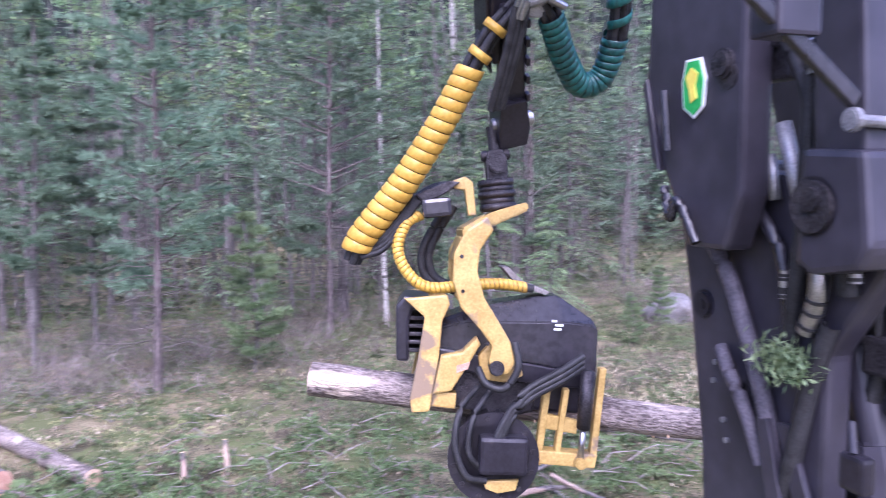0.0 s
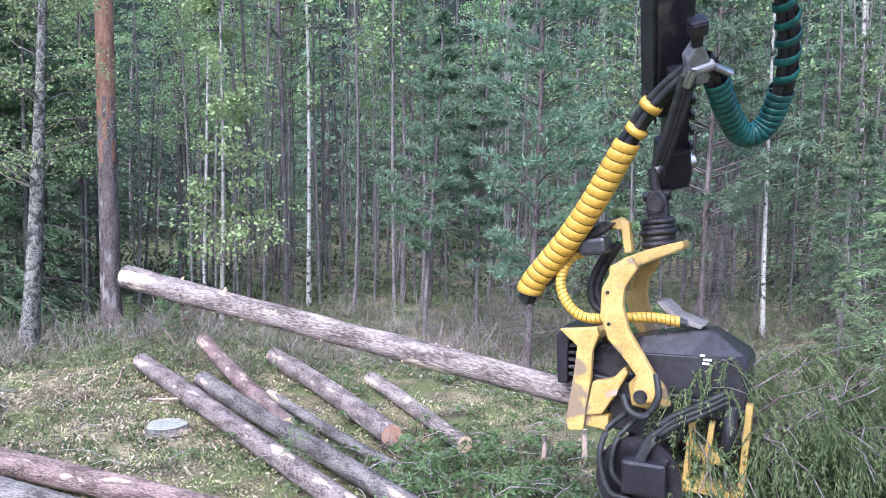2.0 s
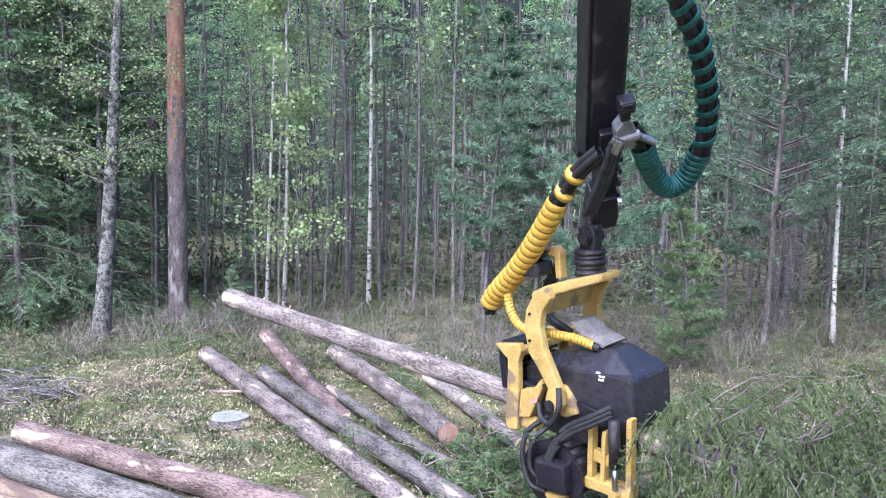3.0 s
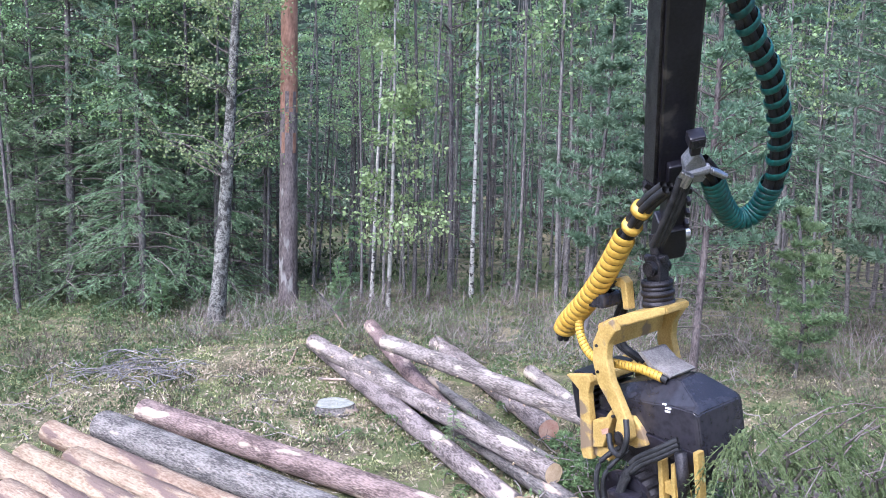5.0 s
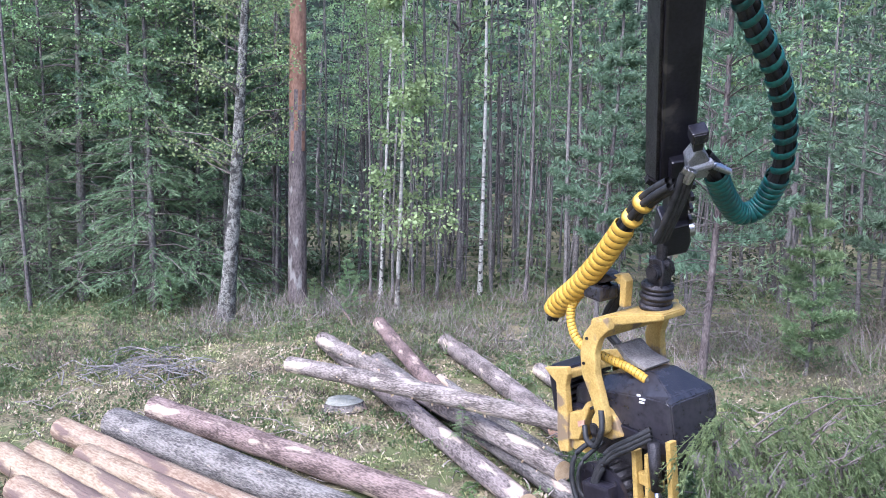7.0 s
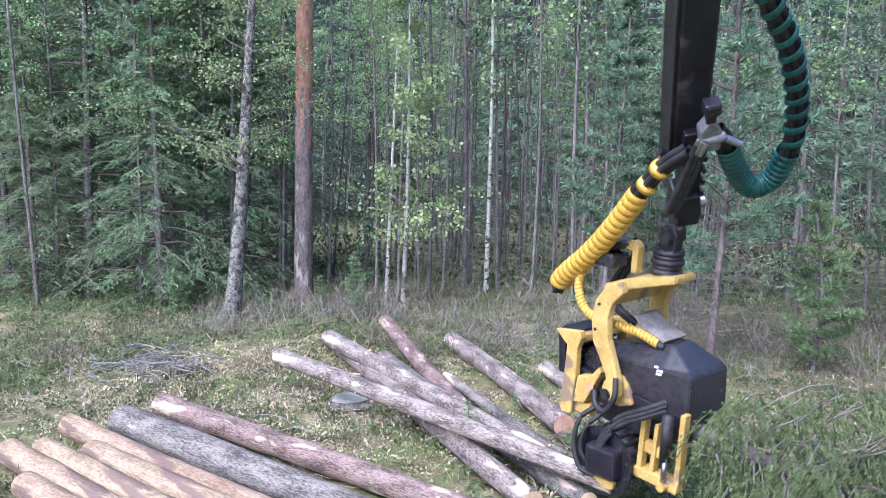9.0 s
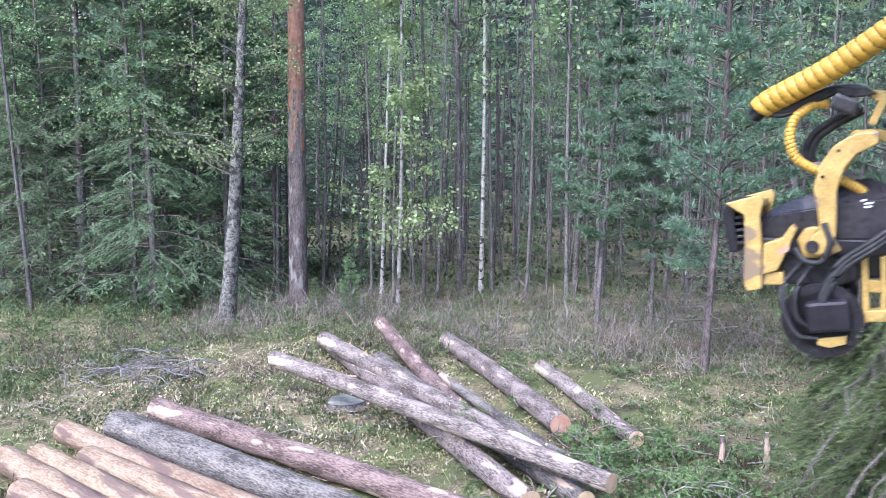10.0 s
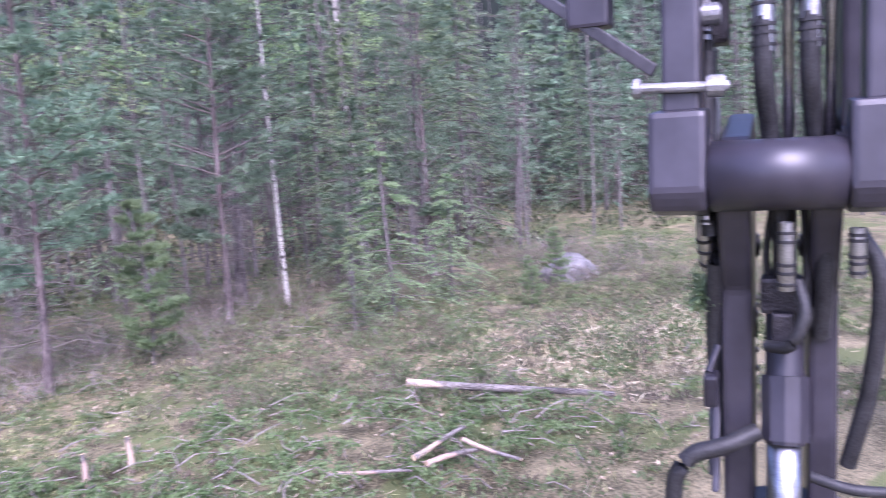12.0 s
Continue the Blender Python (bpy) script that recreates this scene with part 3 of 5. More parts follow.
# a curved sheet, coloured like the gloom between the farthest trunks
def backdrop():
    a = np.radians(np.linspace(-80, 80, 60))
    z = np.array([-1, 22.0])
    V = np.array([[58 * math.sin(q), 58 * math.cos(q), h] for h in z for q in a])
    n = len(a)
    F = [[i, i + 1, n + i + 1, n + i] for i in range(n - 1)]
    tagged(new("backdrop", raw("backdrop", V, F, False, FAR_GLOOM)), "near-black sheet standing in for the shaded forest depth behind the trees", "forest", kind="structure")


backdrop()

# ---- logs ----


def log_meshes(length, r0, r1, bark, ends, seed=0, sides=16, steps=26):
    """A stem lying along +x, with slight swell and crook, and two sawn ends."""
    q = np.random.default_rng(seed)
    s = np.linspace(0, 1, steps)
    path = np.stack([s * length, 0.02 * np.sin(s * 3 + seed), 0.015 * np.sin(s * 4 + seed * 2)], -1)
    r = (r0 + (r1 - r0) * s) * (1 + q.normal(size=steps) * 0.015)
    V, F = tubes(path[None], r[None], sides)
    V = V + q.normal(size=V.shape) * 0.02 * min(r0, r1)
    caps = []
    for k in (0, steps - 1):
        ring = V[k * sides:(k + 1) * sides]
        out = -0.002 if k == 0 else 0.002
        c = ring + np.array([out, 0, 0])
        caps.append((c, ring.mean(0) + np.array([out * 2, 0, 0])))
    capV = np.concatenate([np.concatenate([c, m[None]]) for c, m in caps])
    capF = []
    for k in range(2):
        o = k * (sides + 1)
        capF += [[o + i, o + (i + 1) % sides, o + sides] for i in range(sides)]
    k = sides + 1
    half = [[i % k for i in f] for f in capF[:sides]]
    return raw("bark", V, F, True, bark), raw("butt_end", capV[:k], half, False, ends), raw("top_end", capV[k:], half, False, ends)


def log(a, b, r0, r1, bark, label, ends=None, seed=0, group="cut logs on the clearing"):
    """A log with its axis from a to b."""
    a, b = Vector(a), Vector(b)
    m = Matrix.Translation(a) @ (b - a).to_track_quat("X", "Z").to_matrix().to_4x4()
    t = thing("log", m, label, "log", group)
    body, end, top = log_meshes((b - a).length, r0, r1, bark, ends or CUT_WOOD, seed)
    child("bark", body, t)
    child("butt_end", end, t, "pale sawn end wood")
    child("top_end", top, t, "pale sawn end wood")
    return t


pile = "pine log with patchy peeled bark in the loose pile"
log((-4.65, 10.44, 0.10), (-0.9, 5.9, 0.10), 0.12, 0.10, BARK, pile, None, 3)
log((-4.04, 11.2, 0.22), (-2.0, 7.9, 0.12), 0.105, 0.095, RED_LOG, "short log with torn bark lying across the pile", None, 4)
log((-3.52, 9.69, 0.09), (-0.5, 6.0, 0.09), 0.11, 0.09, GREY_LOG, pile, None, 5)
log((-2.92, 10.9, 0.11), (-0.90, 7.74, 0.11), 0.125, 0.115, BARK, "single log with a reddish sawn end apart from the pile", RED_END, 6)
log((-1.42, 9.9, 0.08), (-0.14, 7.65, 0.08), 0.095, 0.085, BARK, "short thin log beside the pile", None, 7)
log((-2.55, 9.18, 0.07), (-0.72, 6.91, 0.07), 0.06, 0.055, GREY_LOG, "thin pole lying beside the pile", None, 8)
log((-5.04, 7.0, 0.11), (-0.4, 5.2, 0.11), 0.125, 0.10, RED_LOG, "long reddish log with a peeled stripe", None, 9)
log((-5.0, 6.35, 0.14), (-0.8, 4.75, 0.14), 0.16, 0.13, GREY_LOG, "thick grey log with rough bark", None, 10)
for a, b, r, s in (((-5.48, 6.2), (-1.6, 4.65), 0.115, 11), ((-4.81, 5.69), (-1.4, 4.3), 0.12, 12), ((-5.23, 5.55), (-1.9, 4.2), 0.115, 13), ((-5.49, 5.42), (-2.2, 4.1), 0.12, 14), ((-4.86, 4.95), (-2.4, 4.0), 0.115, 15)):
    log((*a, r - 0.02), (*b, r - 0.02), r, r * 0.85, PEELED, "freshly peeled pale orange log in the row", None, s, "peeled logs in a row")

# ---- machine helpers ----


def slab(outline, a, b, bevel=0.012, axis="y"):
    """A plate with the outline (u, z), from a to b along axis, with rounded edges."""
    bm = bmesh.new()
    low = [bm.verts.new((u, a, z) if axis == "y" else (a, u, z)) for u, z in outline]
    high = [bm.verts.new((u, b, z) if axis == "y" else (b, u, z)) for u, z in outline]
    bm.faces.new(low)
    bm.faces.new(high[::-1])
    n = len(outline)
    for i in range(n):
        bm.faces.new((low[i], high[i], high[(i + 1) % n], low[(i + 1) % n]))
    bmesh.ops.recalc_face_normals(bm, faces=bm.faces)
    if bevel:
        bmesh.ops.bevel(bm, geom=list(bm.edges), offset=bevel, segments=2, profile=0.6, affect="EDGES", clamp_overlap=True)
    return bm


def block(x0, x1, y0, y1, z0, z1, bevel=0.012):
    return slab(((x0, z0), (x1, z0), (x1, z1), (x0, z1)), y0, y1, bevel)


def rod(a, b, r, r2=None, sides=20, bevel=0.0):
    """A round bar from a to b."""
    a, b = Vector(a), Vector(b)
    bm = bmesh.new()
    bmesh.ops.create_cone(bm, cap_ends=True, segments=sides, radius1=r, radius2=r if r2 is None else r2, depth=(b - a).length)
    if bevel:
        bmesh.ops.bevel(bm, geom=[e for e in bm.edges if len(e.link_faces) == 2 and e.calc_face_angle() > 1], offset=bevel, segments=2, affect="EDGES")
    bmesh.ops.transform(bm, matrix=Matrix.Translation((a + b) / 2) @ (b - a).to_track_quat("Z", "Y").to_matrix().to_4x4(), verts=bm.verts)
    return bm


def merged(*meshes):
    out = bmesh.new()
    for bm in meshes:
        me = bpy.data.meshes.new("piece")
        bm.to_mesh(me)
        bm.free()
        out.from_mesh(me)
        bpy.data.meshes.remove(me)
    return out


def smooth_path(points, n=60):
    """A smooth run of n points through the given ones."""
    P = np.array(points, float)
    P = np.concatenate([2 * P[:1] - P[1:2], P, 2 * P[-1:] - P[-2:-1]])
    out = []
    for u in np.linspace(0, len(P) - 3 - 1e-6, n):
        i, f = int(u), u - int(u)
        a, b, c, d = P[i:i + 4]
        out.append(0.5 * (2 * b + (c - a) * f + (2 * a - 5 * b + 4 * c - d) * f ** 2 + (3 * b - a - 3 * c + d) * f ** 3))
    return np.array(out)


def hose(name, points, r, parent, material=None, label="", ridged=0.0, n=None):
    n = n or (90 if ridged else 26)
    p = smooth_path(points, n)
    rad = np.full(n, r) * (1 + ridged * (np.arange(n) % 2))
    return child(name, raw(name, *tubes(p[None], rad[None], 10), True, material or RUBBER), parent, label)


def spiral(name, points, r, parent, material, pitch=0.055, cover_share=0.86, label="", r_end=None):
    """A flat band wound round a bundle along a path."""
    n = 700
    p = smooth_path(points, n)
    s = np.concatenate([[0], np.cumsum(np.linalg.norm(np.diff(p, axis=0), axis=1))])
    T = unit(np.gradient(p, axis=0))
    U = unit(np.cross(T, np.array([0.0, 1.0, 0.0])))
    W = np.cross(T, U)
    turns = int((s[-1] - pitch) / pitch)
    k = np.arange(turns * 16)
    a, s0 = k * 2 * np.pi / 16, k * pitch / 16

    def ring(sv, rr):
        c = np.stack([np.interp(sv, s, p[:, j]) for j in range(3)], -1)
        u = np.stack([np.interp(sv, s, U[:, j]) for j in range(3)], -1)
        w = np.stack([np.interp(sv, s, W[:, j]) for j in range(3)], -1)
        taper = rr * (1 + (((r_end or r) / r) - 1) * (sv / s[-1]))
        return c + (u * np.cos(a)[:, None] + w * np.sin(a)[:, None]) * taper[:, None]
    edge = cover_share * pitch
    V = np.stack([ring(s0, r * 0.95), ring(s0 + edge * 0.15, r * 1.02), ring(s0 + edge * 0.85, r * 1.03), ring(s0 + edge, r * 0.95)], 1).reshape(-1, 3)
    i = 4 * np.arange(len(k) - 1)[:, None]
    F = np.concatenate([i + np.array([[j, j + 1, j + 5, j + 4]]) for j in range(3)])
    return child(name, raw(name, V, F, True, material), parent, label)


# ---- the felling head, in metres about its tilt pivot ----
S = 0.00349


def hp(px, pz, y=0.0):
    return ((px - 1012) * S, y, (655 - pz) * S)


def ho(*pairs):
    return [((a - 1012) * S, (655 - b) * S) for a, b in pairs]


def hood(parent):
    bm = bmesh.new()
    rings = []
    for x, zb, zm, zt, wide, narrow in ((905, 628, 600, 588, 0.2, 0.15), (960, 636, 584, 566, 0.22, 0.16), (1000, 640, 582, 555, 0.25, 0.17), (1085, 652, 580, 538, 0.25, 0.12), (1125, 660, 578, 536, 0.25, 0.11), (1182, 672, 582, 574, 0.245, 0.2), (1190, 676, 590, 586, 0.235, 0.2)):
        u = (x - 1012) * S
        z = [(655 - q) * S for q in (zb, zm, zt)]
        rings.append([bm.verts.new((u, y, h)) for y, h in ((-wide, z[0]), (-wide, z[1]), (-narrow, z[2]), (narrow, z[2]), (wide, z[1]), (wide, z[0]))])
    for a, b in zip(rings, rings[1:]):
        for i in range(6):
            bm.faces.new((a[i], b[i], b[(i + 1) % 6], a[(i + 1) % 6]))
    bm.faces.new(rings[0])
    bm.faces.new(rings[-1][::-1])
    bmesh.ops.recalc_face_normals(bm, faces=bm.faces)
    bmesh.ops.bevel(bm, geom=list(bm.edges), offset=0.008, segments=2, affect="EDGES", clamp_overlap=True)
    h = part("hood", bm, HOOD_GREY, parent, "scuffed black steel hood with faceted top")
    for k, (dx, dz, w) in enumerate(((0, 0, 0.03), (6, -7, 0.05), (4, -14, 0.045))):
        u, z = (1108 + dx - 1012) * S, (655 - 570 + dz) * S
        part("marking", block(u, u + w, -0.256, -0.246, z - 0.03, z - 0.016, 0.002), WHITE_MARK, h, "worn white marking")
    part("lid", slab(ho((1022, 489), (1034, 488), (1060, 512), (1108, 529), (1102, 535), (1052, 522)), -0.13, 0.13, 0.004), DUSTY, h, "dusty grey lid plate")
    return h


def build_head():
    t = thing("harvester_head", Matrix(), "yellow and black harvester head hanging from the crane, gripping a stem", "harvester head")
    hood(t)
    part("main_beam", slab(ho((905, 628), (1190, 668), (1188, 692), (1100, 690), (905, 660)), -0.26, 0.26), BLACK, t, "black steel main beam")
    part("lower_frame", slab(ho((930, 660), (1090, 690), (1085, 740), (1040, 750), (945, 735)), -0.2, 0.22, 0.02), DARK_STEEL, t)
    # front guard and knives
    part("front_guard", slab(ho((838, 560), (852, 542), (895, 545), (900, 562), (868, 566), (862, 585), (864, 655), (842, 655)), -0.26, 0.26, 0.02), BLACK, t, "rounded black front guard")
    for k in range(5):
        z = (655 - (580 + 14 * k)) * S
        part("guard_bar", block(-0.53, -0.40, -0.235, 0.235, z - 0.012, z + 0.012, 0.005), DARK_STEEL, t)
    for side in (-1, 1):
        a, b = sorted((side * 0.28, side * 0.34))
        part("knife_plate", slab(ho((852, 545), (892, 540), (925, 536), (930, 552), (918, 580), (915, 640), (902, 735), (872, 738), (868, 715), (880, 640), (888, 575), (872, 562)), a, b, 0.012), YELLOW, t, "worn yellow delimbing knife plate")
        a, b = sorted((side * 0.2, side * 0.33))
        part("knife_arm", slab(ho((918, 640), (955, 632), (978, 606), (985, 618), (962, 660), (938, 700), (905, 706)), a, b, 0.015), YELLOW, t, "chipped yellow knife arm")
    part("knife_crossbar", block(-0.46, -0.33, -0.3, 0.3, 0.30, 0.36, 0.015), YELLOW, t)
    part("rub_mark", slab(ho((945, 655), (968, 648), (965, 660), (945, 668)), -0.338, -0.332, 0.0), RED_END, t, "faded red rubbed patch")
    part("lower_knife", slab(ho((905, 700), (948, 705), (946, 732), (900, 728)), -0.3, 0.3, 0.012), YELLOW, t)
    part("inner_block", slab(ho((905, 648), (985, 655), (980, 700), (920, 695)), -0.19, 0.19, 0.02), YELLOW, t, "greasy yellow inner housing")
    # feed roller with its motor
    c = np.array(hp(1012, 800))
    roller = part("feed_roller", rod(c + (0, -0.36, 0), c + (0, -0.12, 0), 0.215, None, 28, 0.02), DARK_STEEL, t, "oily ribbed steel feed roller", True)
    for k in range(18):
        a = k * math.pi / 9
        d = np.array((math.cos(a), 0, math.sin(a)))
        part("cleat", rod(c + d * 0.212 + (0, -0.35, 0), c + d * 0.212 + (0, -0.13, 0), 0.02, None, 6), DARK_STEEL, roller)
    ring = bmesh.new()
    bmesh.ops.create_cone(ring, cap_ends=False, segments=32, radius1=0.27, radius2=0.27, depth=0.03)
    inner = bmesh.ops.create_cone(ring, cap_ends=False, segments=32, radius1=0.2, radius2=0.2, depth=0.03)
    ring.edges.ensure_lookup_table()
    bmesh.ops.bridge_loops(ring, edges=[e for e in ring.edges if e.is_boundary and e.verts[0].co.z > 0])
    bmesh.ops.bridge_loops(ring, edges=[e for e in ring.edges if e.is_boundary and e.verts[0].co.z < 0])
    bmesh.ops.transform(ring, matrix=Matrix.Translation(Vector(c) + Vector((0, -0.39, -0.02))) @ Euler((radians(90), 0, 0)).to_matrix().to_4x4(), verts=ring.verts)
    guard = part("roller_guard", ring, BLACK, t, "black ring guard with bolt holes")
    for k in range(12):
        a = k * math.pi / 6 + 0.2
        d = np.array((math.cos(a), 0, math.sin(a))) * 0.235
        part("bolt", rod(c + d + (0, -0.415, -0.02), c + d + (0, -0.39, -0.02), 0.016, None, 8), DARK_STEEL, guard)
    part("roller_motor", block(-0.09, 0.19, -0.5, -0.36, -0.60, -0.38, 0.025), BLACK, t, "black hydraulic motor box")
    part("motor_lip", slab(ho((995, 842), (1055, 838), (1050, 856), (1020, 862), (1000, 855)), -0.44, -0.40, 0.008), YELLOW, t)
    part("rear_roller", rod((0.02, 0.10, -0.42), (0.02, 0.34, -0.42), 0.2, None, 24, 0.02), DARK_STEEL, t)
    # the cylinder and its bracket at the saw end
    for x0, x1, z0, z1 in ((1084, 1096, 688, 822), (1178, 1190, 652, 820), (1118, 1128, 690, 800)):
        part("bracket_bar", slab(ho((x0 + 12, z0), (x1 + 12, z0), (x1, z1), (x0, z1)), -0.33, -0.26, 0.008), YELLOW, t)
    part("bracket_foot", slab(ho((1082, 795), (1192, 800), (1188, 824), (1080, 818)), -0.34, -0.22, 0.01), YELLOW, t, "bolted yellow bracket foot")
    part("bracket_plate", slab(ho((1102, 735), (1158, 745), (1156, 768), (1100, 760)), -0.31, -0.25, 0.008), YELLOW, t)
    cyl = part("saw_cylinder", rod(hp(1168, 655, -0.36), hp(1164, 755, -0.36), 0.042, None, 18, 0.006), DARK_STEEL, t, "grey hydraulic cylinder", True)
    part("piston_rod", rod(hp(1164, 750, -0.36), hp(1161, 812, -0.36), 0.02, None, 14), CHROME, cyl, "bright chrome piston rod", True)
    part("rod_eye", rod(hp(1161, 812, -0.40), hp(1161, 812, -0.30), 0.035, None, 14, 0.005), YELLOW, cyl)
    part("saw_box", slab(ho((1060, 676), (1172, 692), (1165, 742), (1070, 736)), -0.18, 0.24, 0.02), BLACK, t, "black saw housing")
    part("pivot_lug", slab(ho((982, 640), (1000, 618), (1030, 616), (1050, 640), (1062, 672), (1030, 685), (990, 680)), -0.29, 0.29, 0.015), YELLOW, t, "yellow pivot lug")
    part("pivot_pin", rod((0, -0.40, 0), (0, 0.40, 0), 0.045, None, 20, 0.008), DARK_STEEL, t, "greasy pivot pin")
    # hoses on the body
    for k, o in enumerate((0, 9, 18)):
        hose("hydraulic_hose", (hp(1160, 632 + o, -0.34), hp(1120, 655 + o, -0.40), hp(1060, 690 + o, -0.43), hp(1025, 740 + o, -0.46), hp(1005 + o, 790, -0.47), hp(1000 + o, 815, -0.45)), 0.021, t, None, "", 0.12 if k == 1 else 0)
    hose("hydraulic_hose", (hp(1040, 610, -0.39), hp(1046, 650, -0.43), hp(1025, 685, -0.44), hp(995, 680, -0.42), hp(980, 655, -0.38)), 0.02, t, None, "", 0.15)
    hose("hydraulic_hose", (hp(985, 690, -0.3), hp(955, 720, -0.42), hp(945, 775, -0.46), hp(965, 830, -0.47), hp(1000, 840, -0.44)), 0.02, t)
    hose("hydraulic_hose", (hp(1010, 690, -0.3), hp(975, 735, -0.44), hp(968, 790, -0.47), hp(990, 820, -0.45)), 0.017, t)
    return t


def crossing_plate():
    """The plate under the rotator, wide at the bend and narrow at its tip."""
    bm = bmesh.new()
    rings = []
    for px, top, low, half in ((978, 416, 440, 0.384), (1012, 400, 424, 0.37), (1050, 390, 412, 0.25), (1085, 384, 402, 0.16), (1102, 382, 396, 0.12)):
        u, a, b = (px - 1012) * S, (655 - top) * S, (655 - low) * S
        rings.append([bm.verts.new((u, y, z)) for y, z in ((-half, b), (-half, a), (half, a), (half, b))])
    for p, q in zip(rings, rings[1:]):
        for i in range(4):
            bm.faces.new((p[i], q[i], q[(i + 1) % 4], p[(i + 1) % 4]))
    bm.faces.new(rings[0])
    bm.faces.new(rings[-1][::-1])
    bmesh.ops.recalc_face_normals(bm, faces=bm.faces)
    bmesh.ops.bevel(bm, geom=list(bm.edges), offset=0.01, segments=2, affect="EDGES", clamp_overlap=True)
    return bm


def build_tilt_frame(head):
    """The yoke that carries the head, about the pivot."""
    arm = ho((1022, 400), (1030, 424), (1004, 455), (996, 490), (1003, 535), (1022, 575), (1040, 615), (1044, 650), (1030, 668), (1003, 664), (1000, 640), (1008, 618), (992, 590), (962, 548), (953, 500), (960, 455), (985, 418))
    f = part("tilt_frame", slab(arm, -0.385, -0.315, 0.016), YELLOW, head, "curved yellow tilt frame with chipped paint")
    part("far_arm", slab(arm, 0.315, 0.385, 0.016), YELLOW, f)
    part("top_plate", crossing_plate(), YELLOW, f, "scraped yellow crossing plate")
    part("bend_plate", slab(ho((958, 470), (975, 430), (985, 432), (970, 475)), -0.33, 0.33, 0.008), YELLOW, f)
    for px, pz in ((972, 462), (1000, 612), (968, 520)):
        part("bolt", rod(hp(px, pz, -0.395), hp(px, pz, -0.37), 0.012, None, 8), DARK_STEEL, f)
    rot = part("rotator", merged(rod(hp(1052, 392), hp(1052, 378), 0.118, None, 28, 0.008), rod(hp(1052, 380), hp(1052, 366), 0.108, None, 28, 0.006), rod(hp(1052, 368), hp(1052, 356), 0.122, None, 28, 0.008), rod(hp(1052, 358), hp(1052, 346), 0.11, None, 28, 0.006), rod(hp(1052, 348), hp(1052, 336), 0.116, None, 28, 0.008)), DARK_STEEL, f, "greasy black hydraulic rotator", True)
    for k in range(10):
        a = k * math.pi / 5
        q = np.array(hp(1052, 340)) + np.array((math.cos(a) * 0.098, math.sin(a) * 0.098, 0))
        part("bolt", rod(q, q + (0, 0, 0.02), 0.012, None, 8), DARK_STEEL, rot)
    part("swivel_link", merged(slab(ho((1036, 338), (1074, 338), (1076, 300), (1068, 282), (1044, 282), (1036, 300)), -0.05, 0.05, 0.015), rod(hp(1056, 309, -0.10), hp(1056, 309, 0.10), 0.056, None, 20, 0.01), rod(hp(1030, 292), hp(1082, 292), 0.035, None, 16, 0.006), rod(hp(1056, 285), hp(1054, 240), 0.038, None, 16, 0.004)), DARK_STEEL, f, "black swivel link with cross pins")
    part("hose_bracket", slab(ho((972, 332), (995, 326), (1008, 338), (1008, 396), (994, 396), (992, 350), (975, 346)), -0.16, -0.08, 0.01), YELLOW, f, "bent yellow hose bracket")
    part("valve_box", block(-0.34, -0.16, -0.26, -0.06, 0.915, 1.03, 0.025), HOOD_GREY, f, "dusty black valve box")
    part("valve_block", slab(ho((905, 350), (965, 332), (985, 336), (960, 352), (920, 368)), -0.2, -0.08, 0.008), DARK_STEEL, f)
    for k in range(4):
        o = 7 * k
        hose("hydraulic_hose", (hp(800, 448 - o, -0.16 + 0.03 * k), hp(838, 440 - o, -0.17), hp(872, 408 - o, -0.17), hp(905, 368 - o * 0.6, -0.16), hp(945, 345 - o * 0.4, -0.14 + 0.02 * k), hp(985, 340, -0.12)), 0.02, f)
    core = hose("feed_hose", (hp(912, 385, -0.12), hp(885, 398, -0.16), hp(866, 440, -0.2), hp(880, 485, -0.22), hp(915, 512, -0.22), hp(985, 515, -0.2), hp(1040, 520, -0.17), hp(1095, 535, -0.14)), 0.026, f)
    spiral("spiral_wrap", (hp(912, 385, -0.12), hp(885, 398, -0.16), hp(866, 440, -0.2), hp(880, 485, -0.22), hp(915, 512, -0.22), hp(985, 515, -0.2), hp(1040, 520, -0.17), hp(1095, 535, -0.14)), 0.034, core, YELLOW_PLASTIC, 0.03, 0.9, "yellow spiral wrap")
    for o in (0, 14):
        hose("hydraulic_hose", (hp(960 + o, 375, 0.02), hp(925 + o, 420, 0.03), hp(905 + o, 460, 0.04), hp(912 + o, 500, 0.05), hp(960 + o, 530, 0.08)), 0.026, f, None, "", 0.1)
    return f


harvester_head = build_head()
tilt_frame = build_tilt_frame(harvester_head)


